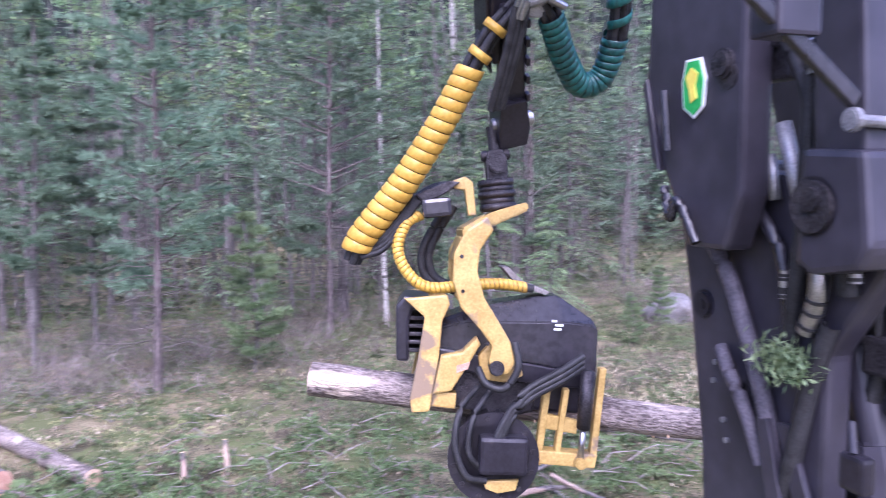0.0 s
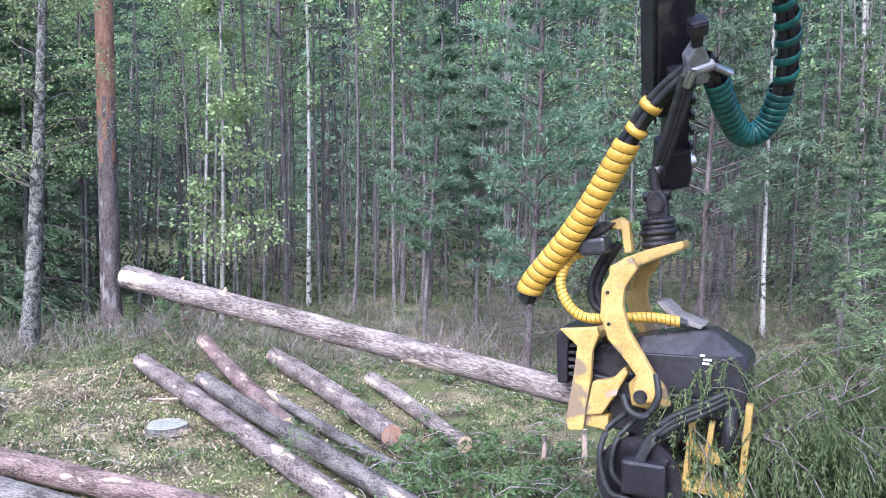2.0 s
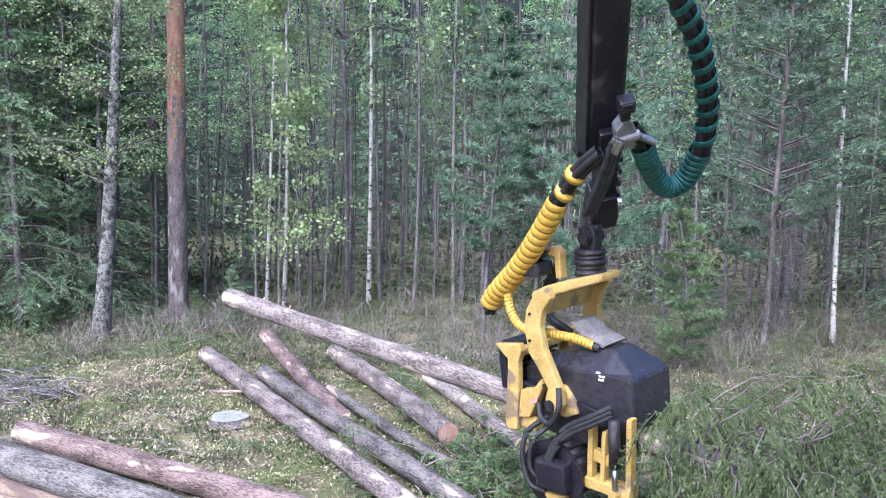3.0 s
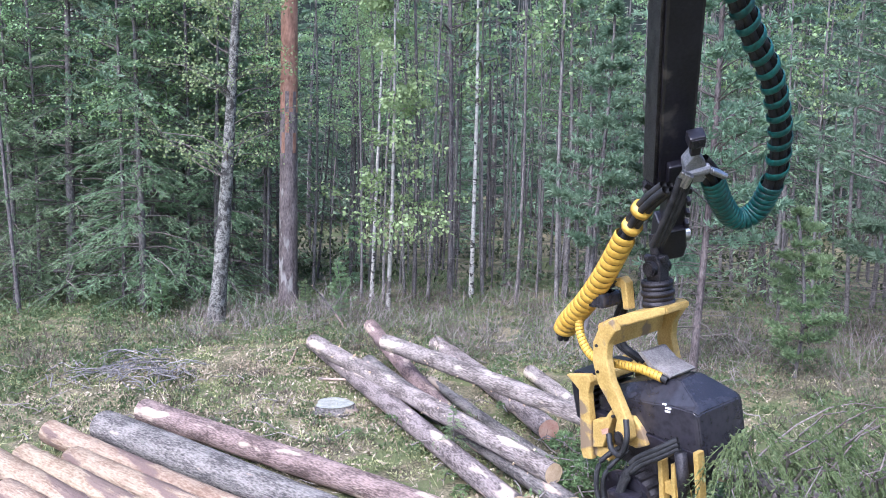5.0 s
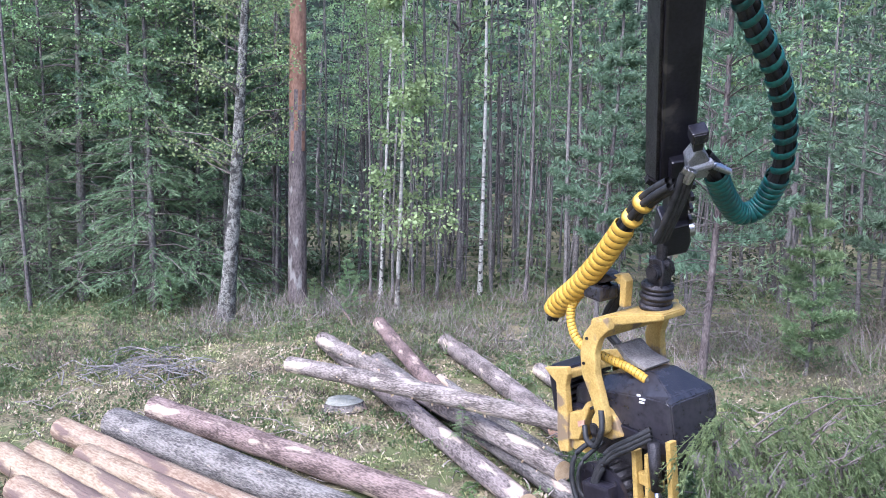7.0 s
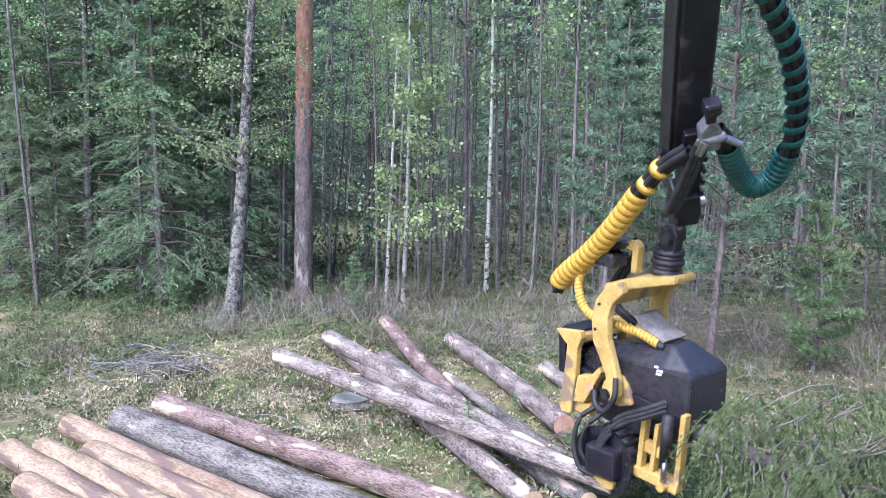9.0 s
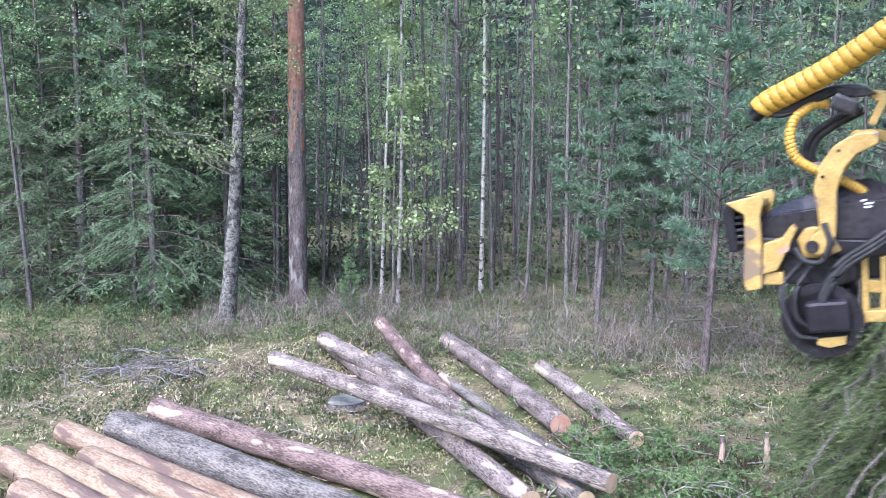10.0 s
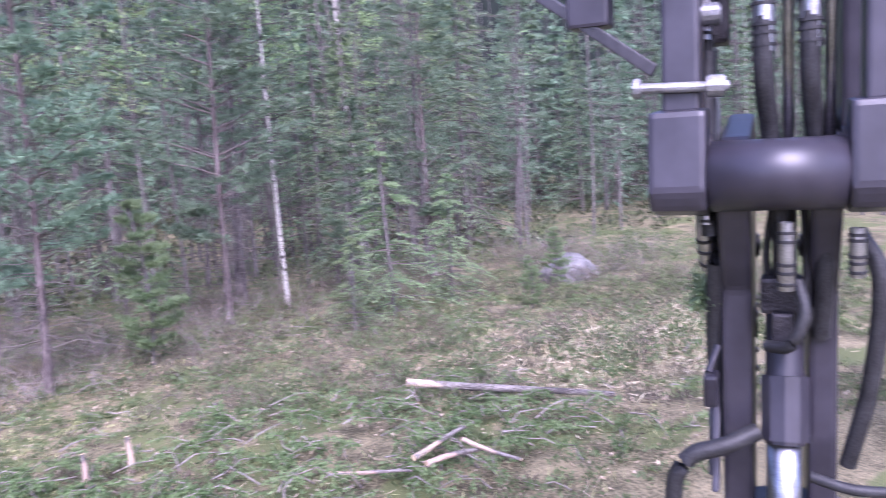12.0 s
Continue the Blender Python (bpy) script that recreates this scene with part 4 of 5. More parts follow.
# ---- the crane ----
def build_stick():
    t = thing("crane_stick", Matrix(), "black outer crane boom with hoses clamped to its side", "crane boom")
    part("outer_box", block(-0.10, 0.12, 0.0, 0.28, 0.42, 3.3, 0.02), BLACK, t, "glossy black box boom")
    part("inner_box", block(-0.05, 0.085, -0.06, 0.1, -0.06, 0.8, 0.015), BLACK, t, "narrow black telescopic boom")
    part("tip_fork", slab(((-0.11, -0.12), (0.08, -0.12), (0.1, 0.0), (0.08, 0.2), (-0.09, 0.2)), -0.11, 0.11, 0.015), BLACK, t)
    part("edge_plate", slab(((-0.125, 0.42), (-0.1, 0.34), (-0.1, 3.3), (-0.115, 3.3)), 0.02, 0.26, 0.006), DARK_STEEL, t)
    part("tip_pin", rod((-0.12, 0, 0), (0.15, 0, 0), 0.05, None, 20, 0.01), CHROME, t, "bright steel tip pin")
    for k in range(6):
        part("weld_lug", block(0.08, 0.105, -0.09, -0.04, 0.18 + 0.12 * k, 0.23 + 0.12 * k, 0.006), BLACK, t)
    part("side_lug", slab(((-0.2, 0.62), (-0.1, 0.5), (-0.1, 0.56), (-0.18, 0.66)), -0.02, 0.03, 0.006), DARK_STEEL, t)
    clamp = part("hose_clamp", merged(slab(((0.02, 0.78), (0.13, 0.76), (0.17, 0.84), (0.11, 0.98), (0.07, 1.05), (0.0, 0.94)), -0.2, -0.1, 0.015), rod((0.0, -0.19, 0.86), (0.16, -0.19, 0.88), 0.035, None, 14, 0.006)), GALVANISED, t, "grey steel hose clamp")
    for k in range(3):
        part("fitting", rod((0.12 + 0.02 * k, -0.16 - 0.03 * k, 0.88), (0.21 + 0.02 * k, -0.18 - 0.03 * k, 0.82), 0.022, None, 12, 0.004), CHROME, clamp)
        part("fitting", rod((-0.04 + 0.015 * k, -0.2 - 0.02 * k, 0.80), (0.0 + 0.015 * k, -0.2 - 0.02 * k, 0.90), 0.02, None, 12, 0.004), CHROME, clamp)
    lamp = part("work_lamp", merged(block(0.01, 0.11, -0.22, -0.13, 1.10, 1.19, 0.012), block(0.03, 0.09, -0.2, -0.16, 1.02, 1.11, 0.006)), BLACK, t, "small black work lamp housing")
    part("lamp_glass", block(0.02, 0.10, -0.227, -0.219, 1.11, 1.18, 0.004), HOOD_GREY, lamp)
    loop = [(0.13, -0.16, 0.88), (0.19, -0.16, 0.76), (0.28, -0.16, 0.48), (0.40, -0.15, 0.26), (0.55, -0.13, 0.28), (0.65, -0.1, 0.56), (0.64, -0.06, 0.92), (0.54, -0.02, 1.35), (0.37, 0.02, 1.75), (0.23, 0.06, 2.2), (0.15, 0.1, 3.0)]
    core = None
    for k in range(5):
        a = k * 2 * math.pi / 5
        off = np.array((math.cos(a), 0.6 * math.sin(a), math.sin(a))) * 0.04
        core = hose("hydraulic_hose", [tuple(np.array(q) + off) for q in loop], 0.026, t, None, "", 0, 60)
    spiral("spiral_wrap", loop[1:6], 0.076, t, GREEN_PLASTIC, 0.045, 0.93, "dark green spiral wrap")
    spiral("spiral_wrap", loop[5:], 0.074, t, GREEN_PLASTIC, 0.12, 0.42, "loosely wound dark green wrap")
    for k in range(3):
        hose("hydraulic_hose", ((-0.02 + 0.03 * k, -0.2, 0.86), (-0.07 + 0.03 * k, -0.23, 0.7), (-0.14 + 0.03 * k, -0.25, 0.48), (-0.2 + 0.03 * k, -0.25, 0.28)), 0.024, t)
    return t


crane_stick = build_stick()


def build_yellow_hose():
    """Hangs from the clamp at the origin and reaches its lower end along -z; it bows along -x."""
    t = thing("hose_bundle", Matrix(), "thick bundle of hydraulic hoses in a yellow spiral guard", "hose")
    run = [(0.13, 0, 0.48), (0.08, 0, 0.32), (0.045, 0, 0.14), (0.04, 0, -0.06), (0.05, 0, -0.5), (0.035, 0, -0.85), (0.0, 0, -1.12), (-0.02, 0, -1.3), (0.0, 0, -1.44)]
    for k in range(4):
        a = k * math.pi / 2 + 0.4
        off = np.array((math.cos(a), math.sin(a), 0)) * 0.034
        hose("hydraulic_hose", [tuple(np.array(q) + off) for q in run], 0.026, t)
    spiral("spiral_guard", run[3:], 0.08, t, YELLOW_PLASTIC, 0.068, 0.93, "worn yellow spiral guard", 0.092)
    for z in (0.18, 0.01):
        bm = rod((0.044, 0, z - 0.024), (0.05, 0, z + 0.024), 0.072, None, 20)
        part("strap", bm, YELLOW_PLASTIC, t, "yellow strap", True)
    return t


hose_bundle = build_yellow_hose()


def banded(name, run, r, parent, label="bright hose fitting"):
    """A steel hose end with crimped bands along its run."""
    t = hose(name, run, r, parent, CHROME, label, 0, 14)
    p = smooth_path(run, 41)
    for k in (6, 11, 24, 29, 36):
        d = unit(p[k + 1] - p[k - 1])
        part("clip_band", rod(p[k] - d * 0.005, p[k] + d * 0.005, r * 1.12, None, 14), RUBBER, t)
    return t


def build_crane():
    """The crane's foot and lift linkage; +y is the way that the boom points."""
    t = thing("forestry_crane", pose(2.22, 1.55, -0.06), "black crane foot with lift cylinders and hydraulic hoses", "crane")
    part("slew_post", merged(rod((0, 0.25, -0.1), (0, 0.25, 1.1), 0.36, None, 32, 0.02), rod((0, 0.25, 1.05), (0, 0.25, 1.45), 0.27, None, 32, 0.02)), CRANE_PAINT, t)
    for a, b in ((-0.40, -0.285), (0.145, 0.26)):
        plate = part("boom_plate", slab(((0.33, 4.2), (0.80, 4.2), (0.86, 3.2), (0.74, 2.86), (0.60, 2.6), (0.40, 2.6), (0.33, 2.78)), a, b, 0.02, "x"), CRANE_PAINT, t, "broad black boom side plate")
        if a < 0:
            out = a - 0.004
            badge = part("badge", slab(((0.51, 3.072), (0.56, 3.035), (0.62, 3.072), (0.63, 3.161), (0.61, 3.235), (0.53, 3.235), (0.50, 3.161)), out - 0.006, out, 0.0, "x"), WHITE_MARK, plate, "badge with pale rim")
            part("badge_field", slab(((0.52, 3.076), (0.56, 3.046), (0.61, 3.076), (0.62, 3.161), (0.60, 3.226), (0.535, 3.226), (0.512, 3.161)), out - 0.01, out - 0.005, 0.0, "x"), LOGO_GREEN, badge, "green badge field")
            part("badge_sign", slab(((0.54, 3.102), (0.57, 3.087), (0.58, 3.131), (0.60, 3.176), (0.57, 3.205), (0.535, 3.183), (0.55, 3.146)), out - 0.014, out - 0.009, 0.0, "x"), LOGO_YELLOW, badge, "yellow badge shape")
            part("handle_bar", rod((out - 0.03, 0.67, 2.93), (out - 0.03, 0.70, 3.14), 0.014, None, 10), HOOD_GREY, plate)
            hose("hydraulic_hose", ((out - 0.02, 0.70, 2.80), (out - 0.05, 0.62, 2.70), (out - 0.05, 0.58, 2.76), (out - 0.03, 0.5, 2.62)), 0.018, plate, HOOD_GREY)
            part("boss", rod((out - 0.02, 0.42, 3.2), (out + 0.05, 0.42, 3.2), 0.05, None, 20, 0.01), DARK_STEEL, plate)
            part("eye", merged(rod((out + 0.0, 0.40, 3.16), (out + 0.1, 0.40, 3.16), 0.055, None, 24, 0.012), rod((out - 0.02, 0.42, 3.2), (out + 0.1, 0.42, 3.2), 0.022, None, 14, 0.004)), DARK_STEEL, plate)
            part("wear_strip", slab(((0.845, 3.2), (0.87, 3.18), (0.80, 2.9), (0.755, 2.86)), a - 0.012, b, 0.006, "x"), CRANE_PAINT, plate)
    for a, b in ((-0.235, -0.135), (0.038, 0.128)):
        link = part("lift_link", slab(((-0.1, 2.68), (0.1, 2.82), (0.74, 2.90), (0.88, 2.74), (0.80, 2.38), (0.71, 1.84), (0.68, 1.3), (0.16, 1.3), (0.12, 1.8), (0.12, 2.3), (-0.06, 2.56)), a, b, 0.02, "x"), CRANE_PAINT, t, "heavy black lift link")
        part("pin_boss", rod((a - 0.01, 0.42, 2.12), (b + 0.01, 0.42, 2.12), 0.07, None, 20, 0.012), DARK_STEEL, link)
        part("eye_boss", merged(rod((a - 0.015, 0.71, 2.37), (b + 0.015, 0.71, 2.37), 0.055, None, 20, 0.01), rod((a - 0.02, 0.71, 2.37), (b + 0.02, 0.71, 2.37), 0.026, None, 16, 0.004)), BLACK, link)
        for y, z in ((0.63, 2.17), (0.53, 2.16), (0.64, 2.10), (0.58, 1.97), (0.56, 1.90)):
            part("bolt", rod((a - 0.012, y, z), (b + 0.012, y, z), 0.011, None, 8), GALVANISED, link)
    part("cross_tube", rod((-0.26, -0.08, 2.70), (0.14, -0.08, 2.70), 0.11, None, 32, 0.012), CRANE_PAINT, t, "thick black cross tube", True)
    for a, b in ((-0.43, -0.255), (0.136, 0.30)):
        cap = part("tube_cap", slab(((-0.16, 2.91), (0.05, 2.92), (0.06, 2.6), (0.0, 2.57), (-0.16, 2.60), (-0.19, 2.66)), a, b, 0.02, "x"), CRANE_PAINT, t, "boxy black end cap of the tube")
        part("upright", slab(((-0.13, 2.90), (0.05, 2.90), (0.1, 4.1), (-0.05, 4.1)), a + 0.04, b - 0.02, 0.015, "x"), CRANE_PAINT, cap)
        part("cap_ring", merged(rod((a - 0.012, 0.0, 2.76), (b + 0.012, 0.0, 2.76), 0.085, None, 28, 0.012), rod((a - 0.02, 0.0, 2.78), (b + 0.02, 0.0, 2.78), 0.04, None, 20, 0.006)), DARK_STEEL, cap)
    part("lock_bolt", merged(rod((-0.455, -0.15, 2.985), (-0.19, -0.13, 2.975), 0.016, None, 12), rod((-0.47, -0.15, 2.985), (-0.445, -0.15, 2.985), 0.032, None, 12, 0.005), rod((-0.255, -0.14, 2.978), (-0.20, -0.135, 2.976), 0.034, None, 12, 0.005)), GALVANISED, t, "dull steel lock bolt")
    part("brace_strut", slab(((-0.95, 3.42), (-0.93, 3.45), (-0.40, 3.055), (-0.42, 3.02)), -0.12, -0.09, 0.004), HOOD_GREY, t, "thin grey brace strut")
    part("side_box", block(-0.68, -0.545, -0.13, -0.02, 3.19, 3.5, 0.012), CRANE_PAINT, t, "small dark box on the brace")
    part("brace_beam", slab(((0.02, 3.16), (0.06, 3.27), (0.62, 3.52), (0.62, 3.40)), -0.30, -0.25, 0.01, "x"), CRANE_PAINT, t, "slanting black brace beam")
    part("beam_bolt", rod((-0.33, 0.03, 3.21), (-0.22, 0.03, 3.21), 0.035, None, 14, 0.006), GALVANISED, t)
    for x in (-0.094, 0.035):
        h = hose("hydraulic_hose", ((x, -0.06, 4.0), (x, -0.06, 3.3), (x, -0.06, 3.0), (x + 0.02, 0.02, 2.8), (x + 0.05, 0.04, 2.5), (x + 0.04, 0.12, 2.15)), 0.031, t)
        banded("fitting", ((x, -0.06, 3.26), (x, -0.06, 3.17), (x, -0.06, 3.07)), 0.034, h)
    banded("fitting", ((-0.031, -0.05, 2.55), (-0.031, -0.05, 2.44), (-0.031, -0.04, 2.335)), 0.027, t)
    banded("fitting", ((0.166, -0.05, 2.53), (0.166, -0.05, 2.46), (0.168, -0.04, 2.38)), 0.024, t)
    for x in (-0.025, 0.092):
        part("oil_pipe", rod((x, -0.02, 4.0), (x, -0.02, 2.80), 0.017, None, 12), CHROME, t, "steel oil pipe", True)
    part("pipe_clamp", block(-0.16, 0.11, 0.0, 0.05, 3.28, 3.33, 0.01), DARK_STEEL, t)
    part("valve_block", merged(block(-0.11, 0.02, 0.02, 0.12, 2.24, 2.36, 0.015), block(-0.075, -0.01, 0.0, 0.06, 2.12, 2.25, 0.012)), DARK_STEEL, t, "oily valve block between the links")
    for k in range(5):
        hose("thin_hose", ((-0.07 + 0.03 * k, 0.06, 2.6), (-0.09 + 0.04 * k, 0.08, 2.4), (-0.04 + 0.02 * k, 0.1, 2.2), (0.0 - 0.02 * k, 0.16, 2.05)), 0.013, t)
    hose("loop_hose", ((0.0, -0.02, 2.36), (0.02, -0.06, 2.26), (-0.02, -0.06, 2.16), (-0.09, 0.0, 2.14)), 0.02, t)
    barrel = part("lift_cylinder", merged(rod((-0.035, 0.06, 1.79), (-0.035, 0.12, 2.02), 0.078, None, 10, 0.012), rod((-0.035, 0.10, 2.0), (-0.035, 0.2, 2.3), 0.06, None, 24, 0.01)), CRANE_PAINT, t, "black lift cylinder")
    part("piston_rod", rod((-0.038, 0.04, 1.3), (-0.038, 0.07, 1.8), 0.055, None, 20), CHROME, barrel, "bright chrome piston rod", True)
    hose("loop_hose", ((-0.12, 0.02, 1.84), (-0.22, -0.03, 1.80), (-0.33, -0.05, 1.76), (-0.385, -0.05, 1.64), (-0.36, 0.0, 1.42), (-0.2, 0.1, 1.25)), 0.03, t)
    hose("loop_hose", ((0.18, 0.1, 2.5), (0.24, 0.05, 2.35), (0.22, 0.1, 2.0), (0.16, 0.15, 1.7)), 0.028, t)
    hose("loop_hose", ((0.04, -0.03, 1.72), (0.16, -0.05, 1.70), (0.3, -0.02, 1.69)), 0.018, t)
    part("side_lamp", merged(block(-0.285, -0.236, -0.07, 0.02, 1.94, 2.05, 0.014), rod((-0.27, -0.02, 2.05), (-0.24, 0.02, 2.13), 0.012, None, 10)), BLACK, t)
    # pipes and hoses along the outer side of the links
    part("oil_pipe", rod((-0.27, 0.30, 3.006), (-0.262, 0.205, 2.719), 0.026, None, 14), GALVANISED, t, "dull steel oil pipe", True)
    part("oil_pipe", rod((-0.262, 0.36, 2.91), (-0.262, 0.33, 2.767), 0.018, None, 12), GALVANISED, t, "dull steel oil pipe", True)
    for pts, r, m in (
        (((-0.28, 0.18, 3.15), (-0.285, 0.175, 2.95), (-0.285, 0.187, 2.72), (-0.275, 0.215, 2.52), (-0.26, 0.243, 2.391), (-0.24, 0.27, 2.2)), 0.027, RUBBER),
        (((-0.27, 0.15, 3.1), (-0.27, 0.10, 2.85), (-0.27, 0.04, 2.68), (-0.26, 0.03, 2.5)), 0.03, RUBBER),
        (((-0.255, 0.40, 2.72), (-0.265, 0.34, 2.66), (-0.265, 0.29, 2.58), (-0.26, 0.26, 2.4), (-0.25, 0.28, 2.2)), 0.022, HOOD_GREY),
        (((-0.27, 0.682, 2.656), (-0.275, 0.60, 2.59), (-0.275, 0.53, 2.50), (-0.27, 0.485, 2.409), (-0.265, 0.391, 2.204), (-0.26, 0.332, 2.03), (-0.25, 0.30, 1.85)), 0.03, DUSTY_HOSE),
        (((-0.26, 0.581, 2.238), (-0.27, 0.53, 2.18), (-0.27, 0.496, 2.134), (-0.265, 0.426, 2.031), (-0.25, 0.37, 1.88)), 0.026, DUSTY_HOSE),
        (((-0.27, 0.35, 3.32), (-0.28, 0.26, 3.22), (-0.285, 0.19, 3.1), (-0.28, 0.17, 2.98)), 0.024, RUBBER),
        (((-0.25, 0.10, 2.4), (-0.26, 0.16, 2.2), (-0.26, 0.22, 1.95), (-0.24, 0.3, 1.7)), 0.03, RUBBER),
    ):
        hose("outer_hose", pts, r, t, m)
    banded("fitting", ((-0.285, 0.132, 2.66), (-0.285, 0.12, 2.57), (-0.285, 0.117, 2.504), (-0.28, 0.14, 2.43), (-0.275, 0.17, 2.37)), 0.03, t)
    banded("fitting", ((-0.27, 0.006, 2.65), (-0.27, 0.002, 2.6), (-0.27, -0.002, 2.54)), 0.02, t)
    banded("fitting", ((-0.285, 0.255, 2.55), (-0.285, 0.256, 2.5), (-0.285, 0.256, 2.46)), 0.016, t)
    banded("fitting", ((-0.28, 0.19, 3.33), (-0.285, 0.17, 3.25), (-0.285, 0.155, 3.14)), 0.028, t)
    part("hose_collar", block(-0.30, -0.24, 0.01, 0.15, 2.675, 2.715, 0.01), GALVANISED, t)
    part("manifold", merged(block(-0.28, -0.21, 0.27, 0.42, 3.14, 3.31, 0.015), rod((-0.30, 0.32, 3.27), (-0.21, 0.32, 3.27), 0.03, None, 14, 0.005), rod((-0.30, 0.38, 3.2), (-0.21, 0.38, 3.2), 0.022, None, 14, 0.005)), DARK_STEEL, t, "oily manifold with fittings")
    for y0, y1, x in ((0.36, 0.28, -0.29), (0.29, 0.14, -0.27)):
        part("foot_brace", slab(((y0, 2.05), (y0 - 0.05, 2.06), (y1 - 0.1, 1.6), (y1 - 0.02, 1.58)), x, x + 0.025, 0.006, "x"), CRANE_PAINT, t, "slanting scuffed foot brace")
    sprig = leaf_quads(np.array([[-0.30, 0.24, 2.27]]) + rng.normal(size=(600, 3)) * np.array([0.02, 0.05, 0.03]), rng.normal(size=(600, 3)) + np.array([0, -0.8, -0.2]), 0.04, 0.010)
    child("caught_sprig", raw("caught_sprig", *sprig, False, BABY_NEEDLE), t, "green twig caught in the linkage", "stuff")
    return t


crane_foot = build_crane()


def build_main_boom():
    t = thing("main_boom", pose(2.22, 1.75, 4.04), "black inner crane boom rising from the foot", "crane boom")
    part("boom_box", block(-0.17, 0.17, -0.18, 0.18, -0.1, 2.3, 0.03), BLACK, t)
    part("knuckle", merged(rod((-0.24, 0, 2.3), (0.24, 0, 2.3), 0.2, None, 28, 0.02), rod((-0.28, 0, 2.3), (0.28, 0, 2.3), 0.08, None, 20, 0.01)), BLACK, t)
    part("lift_ram", rod((0, -0.26, 0.2), (0, -0.26, 1.7), 0.07, None, 20, 0.01), DARK_STEEL, t)
    return t


main_boom = build_main_boom()

# ---- the stem in the head ----


def stem_log(length, r0, r1, bark, label, seed):
    """A log along +x from its butt end, to be carried."""
    t = thing("log", Matrix(), label, "log", "cut logs on the clearing")
    body, end, top = log_meshes(length, r0, r1, bark, CUT_WOOD, seed)
    child("bark", body, t)
    child("butt_end", end, t, "pale sawn end wood")
    child("top_end", top, t, "pale sawn end wood")
    q = np.random.default_rng(seed)
    s, a = q.uniform(0.05, 0.95, 26) * length, q.uniform(0, 6.28, 26)
    for k in range(26):
        r = r0 + (r1 - r0) * s[k] / length
        d = np.array((0.3, math.cos(a[k]), math.sin(a[k])))
        p = np.array((s[k], 0, 0)) + np.array((0, d[1], d[2])) * r * 0.9
        part("branch_stub", rod(p, p + d * 0.03, 0.012, 0.008, 6), CUT_WOOD, t)
    return t


first_log = stem_log(5.06, 0.108, 0.09, BARK, "freshly delimbed log with rough bark and a sawn butt", 21)
second_log = stem_log(4.95, 0.10, 0.078, BARK, "second delimbed log fed out of the head", 22)


def build_crown():
    """The uncut top of the felled spruce, along +x."""
    t = thing("felled_spruce_top", Matrix(), "top of a felled spruce with green boughs and grey twigs", "felled tree")
    x = np.linspace(0, 4.6, 14)
    path = np.stack([x, 0.02 * np.sin(x), 0 * x], -1)
    child("stem", raw("stem", *tubes(path[None], np.linspace(0.075, 0.015, 14)[None], 8), True, GREY_BARK), t)
    n = 175
    root = 0.45 + 3.8 * rng.random(n) ** 1.3
    a = rng.uniform(0, 2 * np.pi, n)
    L = (1.25 - 0.17 * root) * rng.uniform(0.5, 1.15, n)
    s = np.linspace(0, 1, 6)[None, :, None]
    D = np.stack([0.5 + 0 * a, np.cos(a) * 0.85, np.sin(a) * 0.8 + 0.45], -1)[:, None]
    pts = np.stack([root, 0 * root, 0 * root], -1)[:, None] + D * L[:, None, None] * s - np.array([0, 0, 0.55]) * L[:, None, None] * s ** 2
    pts = pts + rng.normal(size=pts.shape) * 0.03 * s
    child("bough_mass", raw("bough_mass", *tubes(pts, np.maximum(0.010 * (1 - 0.8 * s[..., 0]) + 0 * L[:, None], 0.003), 4), True, TWIG), t, kind="stuff")
    P, A = tips(pts, 18, 0.12, 0.3)
    A = unit(A * 0.7 + np.array([0, 0, -0.9]) + rng.normal(size=A.shape) * 0.22)
    drop = rng.uniform(0.12, 0.42, (len(P), 1, 1))
    f = np.linspace(0.0, 1, 12)[None, :, None]
    hang = P[:, None] + A[:, None] * drop * f + np.array([0, 0, -0.35]) * drop * f ** 2 + rng.normal(size=(len(P), 12, 3)) * 0.006
    child("hanging_foliage", raw("hanging_foliage", *tubes(hang[:, ::3], np.full((len(P), 4), 0.0035), 3), True, CUT_NEEDLE), t, "green hanging branchlets", "stuff")
    P, A = hang.reshape(-1, 3), np.repeat(A, 12, 0)
    child("needles", raw("needles", *needle_quads(P, A, 5, 0.034, 0.0075, 0.45), False, CUT_NEEDLE), t, "fresh green drooping needles", "stuff")
    m = 90
    root = rng.uniform(0.5, 3.0, m)
    a = rng.uniform(0, 2 * np.pi, m)
    L = rng.uniform(0.3, 1.0, m)
    D = np.stack([0.4 + 0 * a, np.cos(a), np.sin(a)], -1)[:, None]
    pts = np.stack([root, 0 * root, 0 * root], -1)[:, None] + D * L[:, None, None] * s - np.array([0, 0, 0.35]) * L[:, None, None] * s ** 2
    pts = pts + rng.normal(size=pts.shape) * 0.07 * s
    child("dry_brushwood", raw("dry_brushwood", *tubes(pts, 0.011 * (1 - 0.7 * s[..., 0]) + 0 * L[:, None], 4), True, TWIG), t, "bare grey twigs", "stuff")
    return t


crown_top = build_crown()

# ---- slash, stump, stone and sticks ----


